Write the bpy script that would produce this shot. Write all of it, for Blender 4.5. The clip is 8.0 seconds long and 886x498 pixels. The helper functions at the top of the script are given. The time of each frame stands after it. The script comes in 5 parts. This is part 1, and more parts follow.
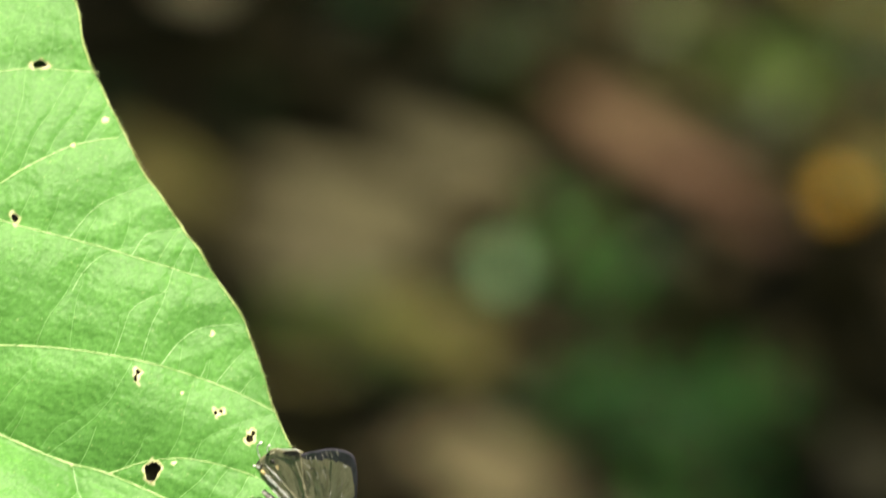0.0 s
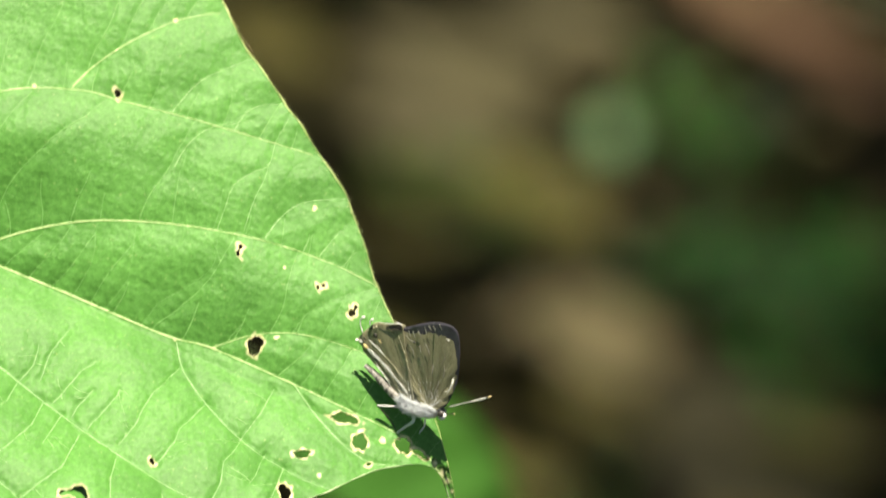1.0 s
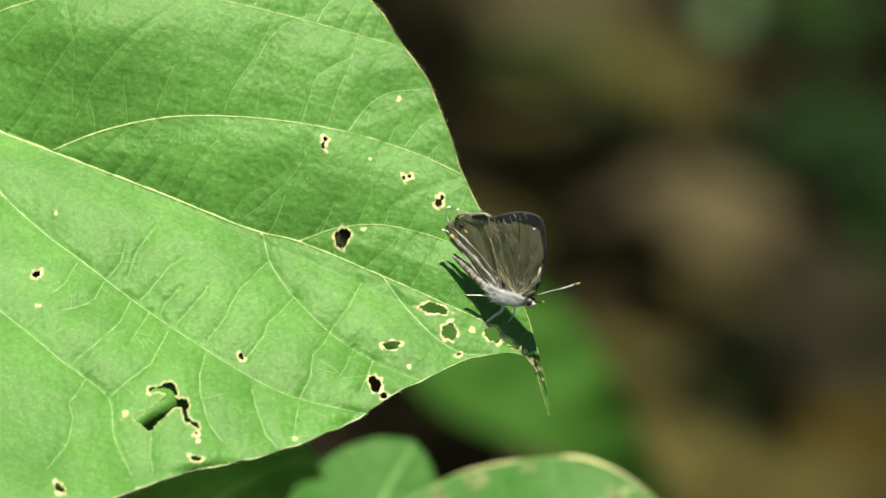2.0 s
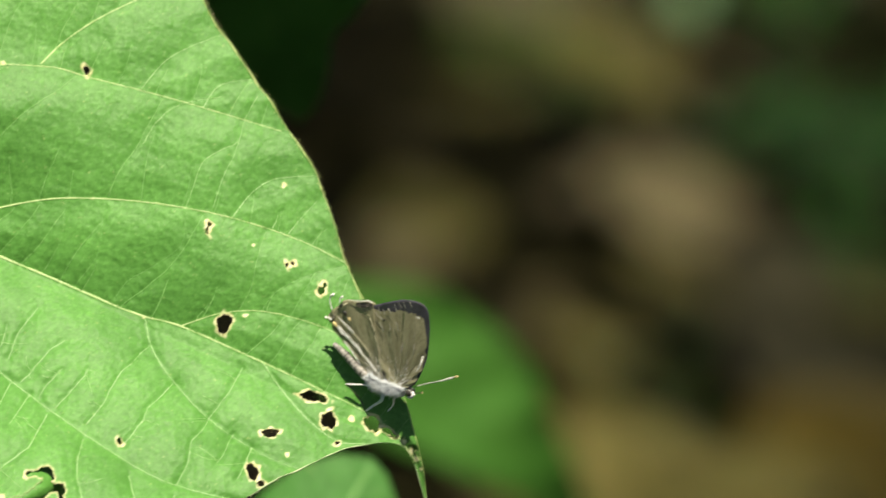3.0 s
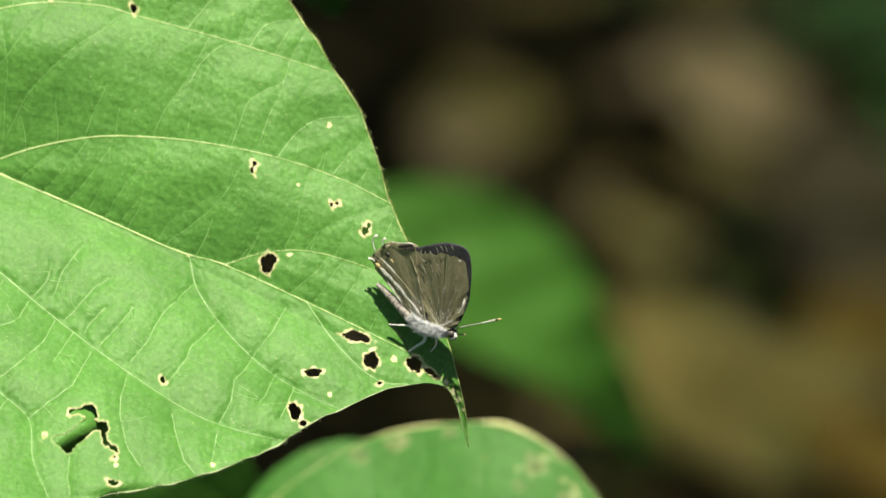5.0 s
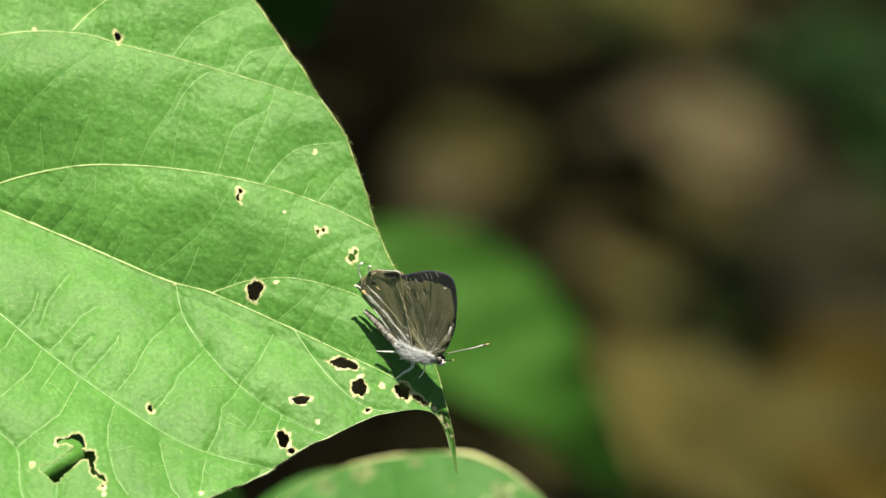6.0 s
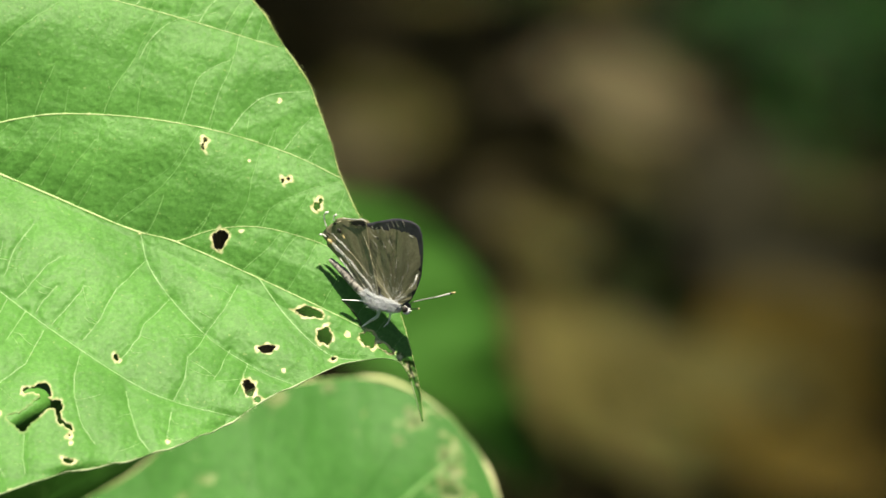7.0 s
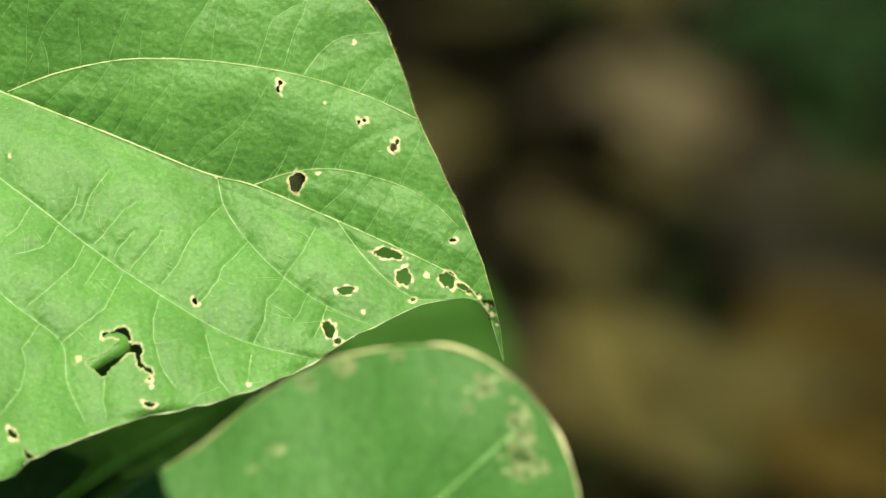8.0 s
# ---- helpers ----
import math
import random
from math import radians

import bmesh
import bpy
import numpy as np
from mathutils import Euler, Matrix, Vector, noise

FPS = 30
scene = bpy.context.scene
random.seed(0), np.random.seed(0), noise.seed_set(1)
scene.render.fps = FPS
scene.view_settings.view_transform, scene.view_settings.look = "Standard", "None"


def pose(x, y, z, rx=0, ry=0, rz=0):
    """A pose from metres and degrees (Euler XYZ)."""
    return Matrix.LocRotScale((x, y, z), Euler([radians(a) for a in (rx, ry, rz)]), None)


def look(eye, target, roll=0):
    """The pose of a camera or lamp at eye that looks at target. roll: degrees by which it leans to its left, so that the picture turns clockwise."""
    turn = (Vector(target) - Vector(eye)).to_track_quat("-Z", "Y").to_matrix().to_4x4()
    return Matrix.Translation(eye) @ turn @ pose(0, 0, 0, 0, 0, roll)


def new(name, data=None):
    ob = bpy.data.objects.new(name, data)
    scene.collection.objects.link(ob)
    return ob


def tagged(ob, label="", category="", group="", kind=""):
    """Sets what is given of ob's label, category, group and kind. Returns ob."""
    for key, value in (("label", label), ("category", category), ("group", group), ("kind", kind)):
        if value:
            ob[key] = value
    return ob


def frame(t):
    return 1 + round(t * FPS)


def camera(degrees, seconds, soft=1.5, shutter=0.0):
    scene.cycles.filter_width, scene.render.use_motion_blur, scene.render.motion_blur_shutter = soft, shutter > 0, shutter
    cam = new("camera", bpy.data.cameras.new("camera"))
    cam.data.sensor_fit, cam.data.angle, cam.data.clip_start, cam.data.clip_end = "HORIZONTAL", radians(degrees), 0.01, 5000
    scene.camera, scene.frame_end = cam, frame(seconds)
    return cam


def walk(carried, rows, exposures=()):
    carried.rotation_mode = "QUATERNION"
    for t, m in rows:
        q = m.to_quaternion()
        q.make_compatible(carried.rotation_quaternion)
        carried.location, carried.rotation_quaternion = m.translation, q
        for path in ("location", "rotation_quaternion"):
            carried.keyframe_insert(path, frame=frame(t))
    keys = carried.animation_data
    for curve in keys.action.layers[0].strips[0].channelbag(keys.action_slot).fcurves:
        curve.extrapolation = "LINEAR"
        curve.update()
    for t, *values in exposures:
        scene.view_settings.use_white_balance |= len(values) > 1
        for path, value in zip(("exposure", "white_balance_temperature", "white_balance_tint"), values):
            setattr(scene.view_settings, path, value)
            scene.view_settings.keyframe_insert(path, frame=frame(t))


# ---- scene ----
# ---- camera ----
cam = camera(6.9022, 8.0, shutter=0.4)
cam.data.dof.use_dof = True
cam.data.dof.focus_distance = 1.300
cam.data.dof.aperture_fstop = 13.3
walk(cam, [
    (0, pose(-0.0082, -1.1800, 1.5832, 67.179, -1.657, -0.878)),
    (0.1, pose(-0.0085, -1.1818, 1.5797, 67.451, -1.816, -0.866)),
    (0.2, pose(-0.0088, -1.1837, 1.5762, 67.629, -0.732, -1.281)),
    (0.3, pose(-0.0089, -1.1838, 1.5748, 67.841, -1.718, -0.829)),
    (0.4, pose(-0.0089, -1.1839, 1.5733, 67.877, -0.854, -1.132)),
    (0.5, pose(-0.0112, -1.1829, 1.5723, 67.799, -1.221, -1.000)),
    (0.6, pose(-0.0113, -1.1864, 1.5696, 67.513, -0.662, -1.132)),
    (0.7, pose(-0.0102, -1.1854, 1.5740, 66.869, 0.036, -1.247)),
    (0.8, pose(-0.0090, -1.1844, 1.5784, 66.496, -0.779, -0.678)),
    (0.9, pose(-0.0079, -1.1834, 1.5828, 66.280, -1.086, -0.346)),
    (1, pose(-0.0068, -1.1824, 1.5872, 66.064, -1.228, -0.127)),
    (1.1, pose(-0.0070, -1.1837, 1.5847, 66.003, -0.892, -0.176)),
    (1.2, pose(-0.0073, -1.1850, 1.5822, 65.933, -0.231, -0.384)),
    (2.3, pose(0.0101, -1.1717, 1.5958, 64.872, 0.285, 0.545)),
    (2.4, pose(0.0135, -1.1686, 1.6051, 64.747, -0.623, 0.946)),
    (2.5, pose(0.0168, -1.1656, 1.6144, 64.518, -1.193, 1.181)),
    (2.7, pose(0.0186, -1.1660, 1.6143, 64.539, -0.901, 0.954)),
    (2.8, pose(0.0196, -1.1663, 1.6143, 64.427, -0.500, 0.750)),
    (3, pose(0.0214, -1.1667, 1.6142, 64.533, -0.706, 0.753)),
    (3.2, pose(0.0217, -1.1666, 1.6186, 64.607, -1.467, 0.954)),
    (3.3, pose(0.0219, -1.1666, 1.6207, 64.579, -1.651, 0.998)),
    (3.5, pose(0.0222, -1.1665, 1.6251, 64.328, -1.755, 0.984)),
    (3.7, pose(0.0219, -1.1696, 1.6254, 64.355, -2.108, 1.160)),
    (3.8, pose(0.0217, -1.1712, 1.6256, 64.188, -1.815, 1.077)),
    (4, pose(0.0214, -1.1743, 1.6259, 63.833, -1.167, 0.898)),
    (4.2, pose(0.0225, -1.1689, 1.6291, 63.473, -1.319, 1.203)),
    (4.3, pose(0.0231, -1.1662, 1.6307, 63.294, -1.514, 1.375)),
    (4.5, pose(0.0255, -1.1646, 1.6299, 63.137, -0.960, 1.369)),
    (4.7, pose(0.0255, -1.1645, 1.6298, 63.229, -1.009, 1.466)),
    (5.8, pose(0.0247, -1.1627, 1.6248, 63.793, -0.788, 1.418)),
    (6, pose(0.0246, -1.1630, 1.6233, 63.845, -0.592, 1.128)),
    (6.2, pose(0.0201, -1.1597, 1.6275, 63.745, -0.970, 0.893)),
    (6.3, pose(0.0187, -1.1607, 1.6242, 63.794, -1.289, 0.917)),
    (6.5, pose(0.0158, -1.1626, 1.6177, 63.914, -0.775, 0.458)),
    (6.7, pose(0.0135, -1.1634, 1.6187, 63.852, -1.072, 0.417)),
    (6.8, pose(0.0124, -1.1638, 1.6192, 63.780, -1.083, 0.392)),
    (7, pose(0.0101, -1.1646, 1.6202, 63.597, -0.917, 0.274)),
    (7.2, pose(0.0080, -1.1652, 1.6173, 63.610, -0.917, 0.278)),
    (7.3, pose(0.0070, -1.1655, 1.6159, 63.679, -0.987, 0.322)),
    (7.4, pose(0.0060, -1.1658, 1.6144, 63.625, -0.214, 0.031)),
    (7.5, pose(0.0048, -1.1691, 1.6117, 63.716, -0.312, 0.115)),
    (7.7, pose(0.0029, -1.1688, 1.6070, 63.824, -0.227, 0.137)),
    (8, pose(-0.0000, -1.1684, 1.5999, 64.000, -0.000, 0.000)),
], exposures=[(t, e + 1.08, 7500, 6) for t, e in (
    (0, 0.5), (0.2, 0.75), (0.4, 1.0), (0.6, 1.0), (0.8, 0.75), (1.0, 0.45), (1.2, 0.2), (1.7, 0.0), (2.3, 0.0),
    (2.9, 0.1), (3.2, 0.1), (3.35, 0.22), (3.5, 0.34), (3.6, 0.42), (4.0, 0.32), (4.4, 0.08), (5.0, 0.03), (5.9, 0.04), (6.4, 0.08), (7.3, 0.08), (7.7, 0.0), (8, -0.06))])

# ---- light: a high sun and the sky ----
SUN = Vector((0.08, -0.18, 0.978)).normalized()
world = bpy.data.worlds.new("world")
scene.world = world
world.use_nodes = True
wn = world.node_tree.nodes
sky = wn.new("ShaderNodeTexSky")
sky.sky_type, sky.sun_disc = "NISHITA", False
sky.sun_elevation, sky.sun_rotation = math.asin(SUN.z), math.atan2(SUN.x, SUN.y)
world.node_tree.links.new(sky.outputs[0], wn["Background"].inputs[0])
wn["Background"].inputs[1].default_value = 0.033
sun = new("sun", bpy.data.lights.new("sun", "SUN"))
sun.data.energy, sun.data.angle, sun.data.color = 4.6, radians(0.53), (1.0, 0.95, 0.86)
sun.matrix_world = look(SUN * 20, (0, 0, 0))

# the leaf's own space: x across, y up the tilted view, z towards the viewer; millimetres below are in it
PITCH = radians(26)
FOCUS = Matrix(((1, 0, 0, 0), (0, math.sin(PITCH), -math.cos(PITCH), 0),
                (0, math.cos(PITCH), math.sin(PITCH), 1.03), (0, 0, 0, 1)))
MM = 0.001


# ---- materials ----
def material(name):
    m = bpy.data.materials.new(name)
    m.use_nodes = True
    nt = m.node_tree
    return m, nt, nt.nodes["Principled BSDF"], nt.nodes["Material Output"]


def link(nt, a, b):
    nt.links.new(a, b)


def noise_node(nt, scale, detail=4, rough=0.6, coords=None):
    n = nt.nodes.new("ShaderNodeTexNoise")
    n.inputs["Scale"].default_value, n.inputs["Detail"].default_value = scale, detail
    n.inputs["Roughness"].default_value = rough
    if coords is None:
        coords = nt.nodes.new("ShaderNodeTexCoord").outputs["Object"]
    link(nt, coords, n.inputs["Vector"])
    return n


def ramp(nt, fac, stops):
    r = nt.nodes.new("ShaderNodeValToRGB")
    e = r.color_ramp.elements
    while len(e) < len(stops):
        e.new(0.5)
    for el, (p, c) in zip(e, stops):
        el.position, el.color = p, (*c, 1)
    link(nt, fac, r.inputs[0])
    return r


def mixed(nt, fac, a, b, mode="MIX"):
    m = nt.nodes.new("ShaderNodeMix")
    m.data_type, m.blend_type = "RGBA", mode
    for sock, v in ((m.inputs[0], fac), (m.inputs[6], a), (m.inputs[7], b)):
        if isinstance(v, (int, float)):
            sock.default_value = v
        elif isinstance(v, tuple):
            sock.default_value = (*v, 1)
        else:
            link(nt, v, sock)
    return m.outputs[2]


def bumped(nt, bsdf, height, strength, distance):
    b = nt.nodes.new("ShaderNodeBump")
    b.inputs["Strength"].default_value, b.inputs["Distance"].default_value = strength, distance
    link(nt, height, b.inputs["Height"])
    link(nt, b.outputs[0], bsdf.inputs["Normal"])
    return b


def attr(nt, name):
    a = nt.nodes.new("ShaderNodeAttribute")
    a.attribute_name = name
    return a


def glow_through(nt, bsdf, out, color, amount):
    """Light that passes through a thin leaf or wing."""
    t = nt.nodes.new("ShaderNodeBsdfTranslucent")
    if isinstance(color, tuple):
        t.inputs[0].default_value = (*color, 1)
    else:
        link(nt, color, t.inputs[0])
    m = nt.nodes.new("ShaderNodeMixShader")
    m.inputs[0].default_value = amount
    link(nt, bsdf.outputs[0], m.inputs[1])
    link(nt, t.outputs[0], m.inputs[2])
    link(nt, m.outputs[0], out.inputs[0])


def leaf_material(name, dark, light, rough=0.5, through_it=0.25, grain=1.0, gloss=0.36):
    m, nt, bsdf, out = material(name)
    big = noise_node(nt, 45, 3)
    fine = noise_node(nt, 1200 * grain, 6, 0.7)
    c = ramp(nt, big.outputs[0], [(0.3, dark), (0.7, light)]).outputs[0]
    # uneven tone; its pale patches also put the leaf's soft sheen into colour
    patchy = noise_node(nt, 190, 4, 0.65)
    c = mixed(nt, 0.8, c, ramp(nt, patchy.outputs[0], [(0.34, (0.86, 0.89, 0.86)), (0.62, (1.05, 1.04, 1.06)), (0.76, (1.22, 1.14, 1.2))]).outputs[0], "MULTIPLY")
    c = mixed(nt, 0.6, c, ramp(nt, fine.outputs[0], [(0.32, (0.42, 0.5, 0.4)), (0.68, (1, 1, 1))]).outputs[0], "MULTIPLY")
    grit = noise_node(nt, 3800 * grain, 3, 0.6)
    c = mixed(nt, 0.5, c, ramp(nt, grit.outputs[0], [(0.3, (0.6, 0.66, 0.58)), (0.7, (1.12, 1.1, 1.12))]).outputs[0], "MULTIPLY")
    speck = noise_node(nt, 1500 * grain, 2, 0.5)
    c = mixed(nt, ramp(nt, speck.outputs[0], [(0.68, (0, 0, 0)), (0.74, (0.35, 0.35, 0.35))]).outputs[0], c, (0.4, 0.5, 0.2))
    cells = nt.nodes.new("ShaderNodeTexVoronoi")
    cells.feature, cells.inputs["Scale"].default_value, cells.inputs["Smoothness"].default_value = "SMOOTH_F1", 1150 * max(grain, 0.3), 0.5
    link(nt, nt.nodes.new("ShaderNodeTexCoord").outputs["Object"], cells.inputs["Vector"])
    c = mixed(nt, 0.4, c, ramp(nt, cells.outputs["Distance"], [(0.15, (1.1, 1.08, 1.1)), (0.62, (0.8, 0.84, 0.8))]).outputs[0], "MULTIPLY")
    scar = attr(nt, "scar")
    cream = mixed(nt, ramp(nt, fine.outputs[0], [(0.42, (0, 0, 0)), (0.6, (1, 1, 1))]).outputs[0], (0.68, 0.63, 0.32), (0.80, 0.78, 0.50))
    c = mixed(nt, scar.outputs["Fac"], c, cream)
    brown = attr(nt, "rot")
    c = mixed(nt, brown.outputs["Fac"], c, (0.035, 0.02, 0.008))
    link(nt, c, bsdf.inputs["Base Color"])
    bsdf.inputs["Roughness"].default_value = rough
    bsdf.inputs["Specular IOR Level"].default_value = gloss if grain > 0.2 else 0.08
    both = nt.nodes.new("ShaderNodeMath")
    both.operation = "MULTIPLY_ADD"
    link(nt, grit.outputs[0], both.inputs[0])
    both.inputs[1].default_value = 0.45
    pebbles = nt.nodes.new("ShaderNodeMath")
    pebbles.operation, pebbles.inputs[1].default_value = "MULTIPLY_ADD", -0.55
    link(nt, cells.outputs["Distance"], pebbles.inputs[0])
    link(nt, fine.outputs[0], pebbles.inputs[2])
    link(nt, pebbles.outputs[0], both.inputs[2])
    bumped(nt, bsdf, both.outputs[0], 0.5, 0.00024)
    glow_through(nt, bsdf, out, c, through_it)
    return m


def plain_material(name, dark, light, scale, rough=0.7, bump=0.3, dist=0.0005, through_it=0.0, gloss=0.5):
    m, nt, bsdf, out = material(name)
    n = noise_node(nt, scale, 5, 0.65)
    n2 = noise_node(nt, scale * 9, 4, 0.6)
    c = ramp(nt, n.outputs[0], [(0.3, dark), (0.7, light)]).outputs[0]
    c = mixed(nt, 0.5, c, ramp(nt, n2.outputs[0], [(0.3, (0.5, 0.5, 0.5)), (0.7, (1, 1, 1))]).outputs[0], "MULTIPLY")
    link(nt, c, bsdf.inputs["Base Color"])
    bsdf.inputs["Roughness"].default_value = rough
    bsdf.inputs["Specular IOR Level"].default_value = gloss
    bumped(nt, bsdf, n2.outputs[0], bump, dist)
    if through_it:
        glow_through(nt, bsdf, out, c, through_it)
    return m


LEAF = leaf_material("leaf_green", (0.092, 0.27, 0.052), (0.137, 0.375, 0.077), 0.45, 0.25, 1.0, 0.28)
LEAF_MIDTONE = leaf_material("leaf_mid_green", (0.064, 0.21, 0.028), (0.094, 0.275, 0.043), 0.5, 0.25, 0.5, 0.25)
LEAF_SMOOTH = leaf_material("leaf_smooth_green", (0.058, 0.205, 0.038), (0.08, 0.255, 0.055), 0.45, 0.25, 0.5, 0.13)
# darker copy of the leaf green, with shade put into its colour
LEAF_SHADE_TONE = leaf_material("leaf_shade_tone_green", (0.04, 0.15, 0.02), (0.075, 0.24, 0.038), 0.45, 0.3, 0.4)
VEIN = plain_material("vein_pale", (0.36, 0.52, 0.19), (0.54, 0.67, 0.33), 300, 0.5, 0.2, 0.0001)
VEIN_LOW = plain_material("vein_low_pale", (0.24, 0.45, 0.16), (0.40, 0.60, 0.30), 300, 0.5, 0.2, 0.0001)
VEIN_FINE = plain_material("vein_fine_pale", (0.13, 0.33, 0.08), (0.22, 0.45, 0.14), 300, 0.5, 0.2, 0.0001)
RIM = plain_material("leaf_rim", (0.3, 0.44, 0.12), (0.58, 0.64, 0.28), 200, 0.5, 0.2, 0.0001)
RIM_PALE = plain_material("leaf_rim_pale", (0.13, 0.29, 0.07), (0.66, 0.71, 0.48), 160, 0.6, 0.3, 0.0001)
RIM_CREAM = plain_material("leaf_rim_cream", (0.30, 0.40, 0.10), (0.86, 0.82, 0.5), 90, 0.6, 0.3, 0.0001)
DRY = plain_material("dry_leaf_edge", (0.5, 0.36, 0.2), (0.74, 0.6, 0.4), 900, 0.8, 0.8, 0.0004)
STALK = plain_material("stalk_green", (0.12, 0.2, 0.05), (0.22, 0.3, 0.09), 80, 0.5)


def wing_material(name, dark, light, dusty):
    """Scales in fine rows that fan out from the wing's root, with a dusting of pale hairs near it."""
    m, nt, bsdf, out = material(name)
    polar = nt.nodes.new("ShaderNodeCombineXYZ")
    spread = nt.nodes.new("ShaderNodeMath")
    spread.operation, spread.inputs[1].default_value = "MULTIPLY", 9.0
    link(nt, attr(nt, "ray").outputs["Fac"], spread.inputs[0])
    link(nt, spread.outputs[0], polar.inputs[0])
    far = attr(nt, "out").outputs["Fac"]
    slow = nt.nodes.new("ShaderNodeMath")
    slow.operation, slow.inputs[1].default_value = "MULTIPLY", 0.22
    link(nt, far, slow.inputs[0])
    link(nt, slow.outputs[0], polar.inputs[1])
    broad = noise_node(nt, 0.9, 3, 0.5, polar.outputs[0])
    rows = noise_node(nt, 5.0, 4, 0.7, polar.outputs[0])
    grain = noise_node(nt, 4200, 3, 0.6)
    c = ramp(nt, broad.outputs[0], [(0.3, dark), (0.7, light)]).outputs[0]
    c = mixed(nt, 0.65, c, ramp(nt, rows.outputs[0], [(0.3, (0.74, 0.74, 0.72)), (0.56, (1, 1, 1)), (0.72, (1.3, 1.29, 1.25))]).outputs[0], "MULTIPLY")
    c = mixed(nt, 0.5, c, ramp(nt, grain.outputs[0], [(0.3, (0.6, 0.6, 0.6)), (0.7, (1.15, 1.15, 1.15))]).outputs[0], "MULTIPLY")
    near_root = nt.nodes.new("ShaderNodeMath")
    near_root.operation, near_root.inputs[1].default_value = "MULTIPLY", 0.13
    link(nt, far, near_root.inputs[0])
    hairs = mixed(nt, ramp(nt, rows.outputs[0], [(0.42, (0, 0, 0)), (0.6, (dusty, dusty, dusty))]).outputs[0], (0, 0, 0), ramp(nt, near_root.outputs[0], [(0.0, (1, 1, 1)), (1.0, (0, 0, 0))]).outputs[0])
    c = mixed(nt, hairs, c, (0.62, 0.61, 0.57))
    link(nt, c, bsdf.inputs["Base Color"])
    bsdf.inputs["Roughness"].default_value, bsdf.inputs["Specular IOR Level"].default_value = 0.62, 0.35
    bumped(nt, bsdf, rows.outputs[0], 0.5, 0.00012)
    glow_through(nt, bsdf, out, c, 0.12)
    return m


WING = wing_material("wing_grey_brown", (0.21, 0.2, 0.118), (0.33, 0.315, 0.2), 0.0)
WING_DUSTY = wing_material("wing_grey_brown_dusty", (0.21, 0.2, 0.118), (0.34, 0.325, 0.207), 0.7)
FUR = plain_material("white_fur", (0.8, 0.84, 0.88), (0.92, 0.95, 0.98), 900, 0.8, 0.3, 0.0001, 0.45)
WING_DARK = plain_material("wing_border_black", (0.018, 0.018, 0.026), (0.055, 0.052, 0.072), 700, 0.55, 0.4, 0.0001)
WING_BROWN = plain_material("wing_dark_brown", (0.05, 0.04, 0.036), (0.13, 0.105, 0.095), 900, 0.7, 0.4, 0.0001)
WING_BLUE = plain_material("wing_turquoise", (0.03, 0.34, 0.30), (0.09, 0.52, 0.44), 500, 0.4, 0.3, 0.0001)
WHITE_SCALE = plain_material("white_scales", (0.6, 0.6, 0.57), (0.88, 0.88, 0.85), 900, 0.7, 0.4, 0.0001)
ABDOMEN = plain_material("abdomen_grey", (0.07, 0.066, 0.06), (0.46, 0.44, 0.41), 900, 0.85, 0.6, 0.0002)
GREY_FUR = plain_material("grey_fur", (0.82, 0.82, 0.83), (0.95, 0.95, 0.96), 700, 0.85, 0.3, 0.0002)
DARK_CHITIN = plain_material("dark_chitin", (0.01, 0.01, 0.01), (0.04, 0.035, 0.03), 900, 0.35, 0.2, 0.0001)
WING_LINE = plain_material("wing_pale_line", (0.36, 0.335, 0.23), (0.52, 0.49, 0.37), 900, 0.7, 0.4, 0.0001)
WING_GLEAM = plain_material("wing_gleaming_scales", (0.17, 0.165, 0.14), (0.3, 0.29, 0.25), 900, 0.28, 0.3, 0.0001, 0, 1.0)
ORANGE_SCALE = plain_material("orange_scales", (0.55, 0.42, 0.18), (0.76, 0.62, 0.34), 900, 0.7, 0.4, 0.0001)
# near-black, as the deep shade of the floor is put into this colour
SOIL = plain_material("forest_soil_shade_dark", (0.005, 0.005, 0.001), (0.016, 0.015, 0.004), 9, 0.95, 0.8, 0.01, gloss=0.05)
DEAD_PALE = plain_material("dead_leaf_pale", (0.25, 0.202, 0.096), (0.40, 0.329, 0.165), 30, 0.8, 0.5, 0.002, 0.1, 0.1)
DEAD_PINK = plain_material("dead_leaf_reddish", (0.092, 0.05, 0.028), (0.153, 0.09, 0.054), 30, 0.7, 0.4, 0.002, 0, 0.1)
DEAD_OLIVE = plain_material("dead_leaf_olive", (0.114, 0.101, 0.030), (0.206, 0.182, 0.057), 30, 0.8, 0.4, 0.002, 0, 0.1)
DEAD_MAUVE = plain_material("dead_leaf_mauve", (0.077, 0.069, 0.036), (0.130, 0.116, 0.062), 30, 0.8, 0.4, 0.002, 0, 0.1)
DEAD_RUST = plain_material("dead_leaf_rust", (0.139, 0.097, 0.017), (0.221, 0.155, 0.029), 30, 0.8, 0.4, 0.002, 0, 0.1)
STONE = plain_material("mossy_stone", (0.061, 0.055, 0.028), (0.112, 0.100, 0.052), 10, 0.9, 0.7, 0.005, 0, 0.1)
DEAD_ROSE = plain_material("dead_leaf_rosy", (0.312, 0.271, 0.143), (0.456, 0.403, 0.216), 30, 0.8, 0.4, 0.002, 0, 0.1)
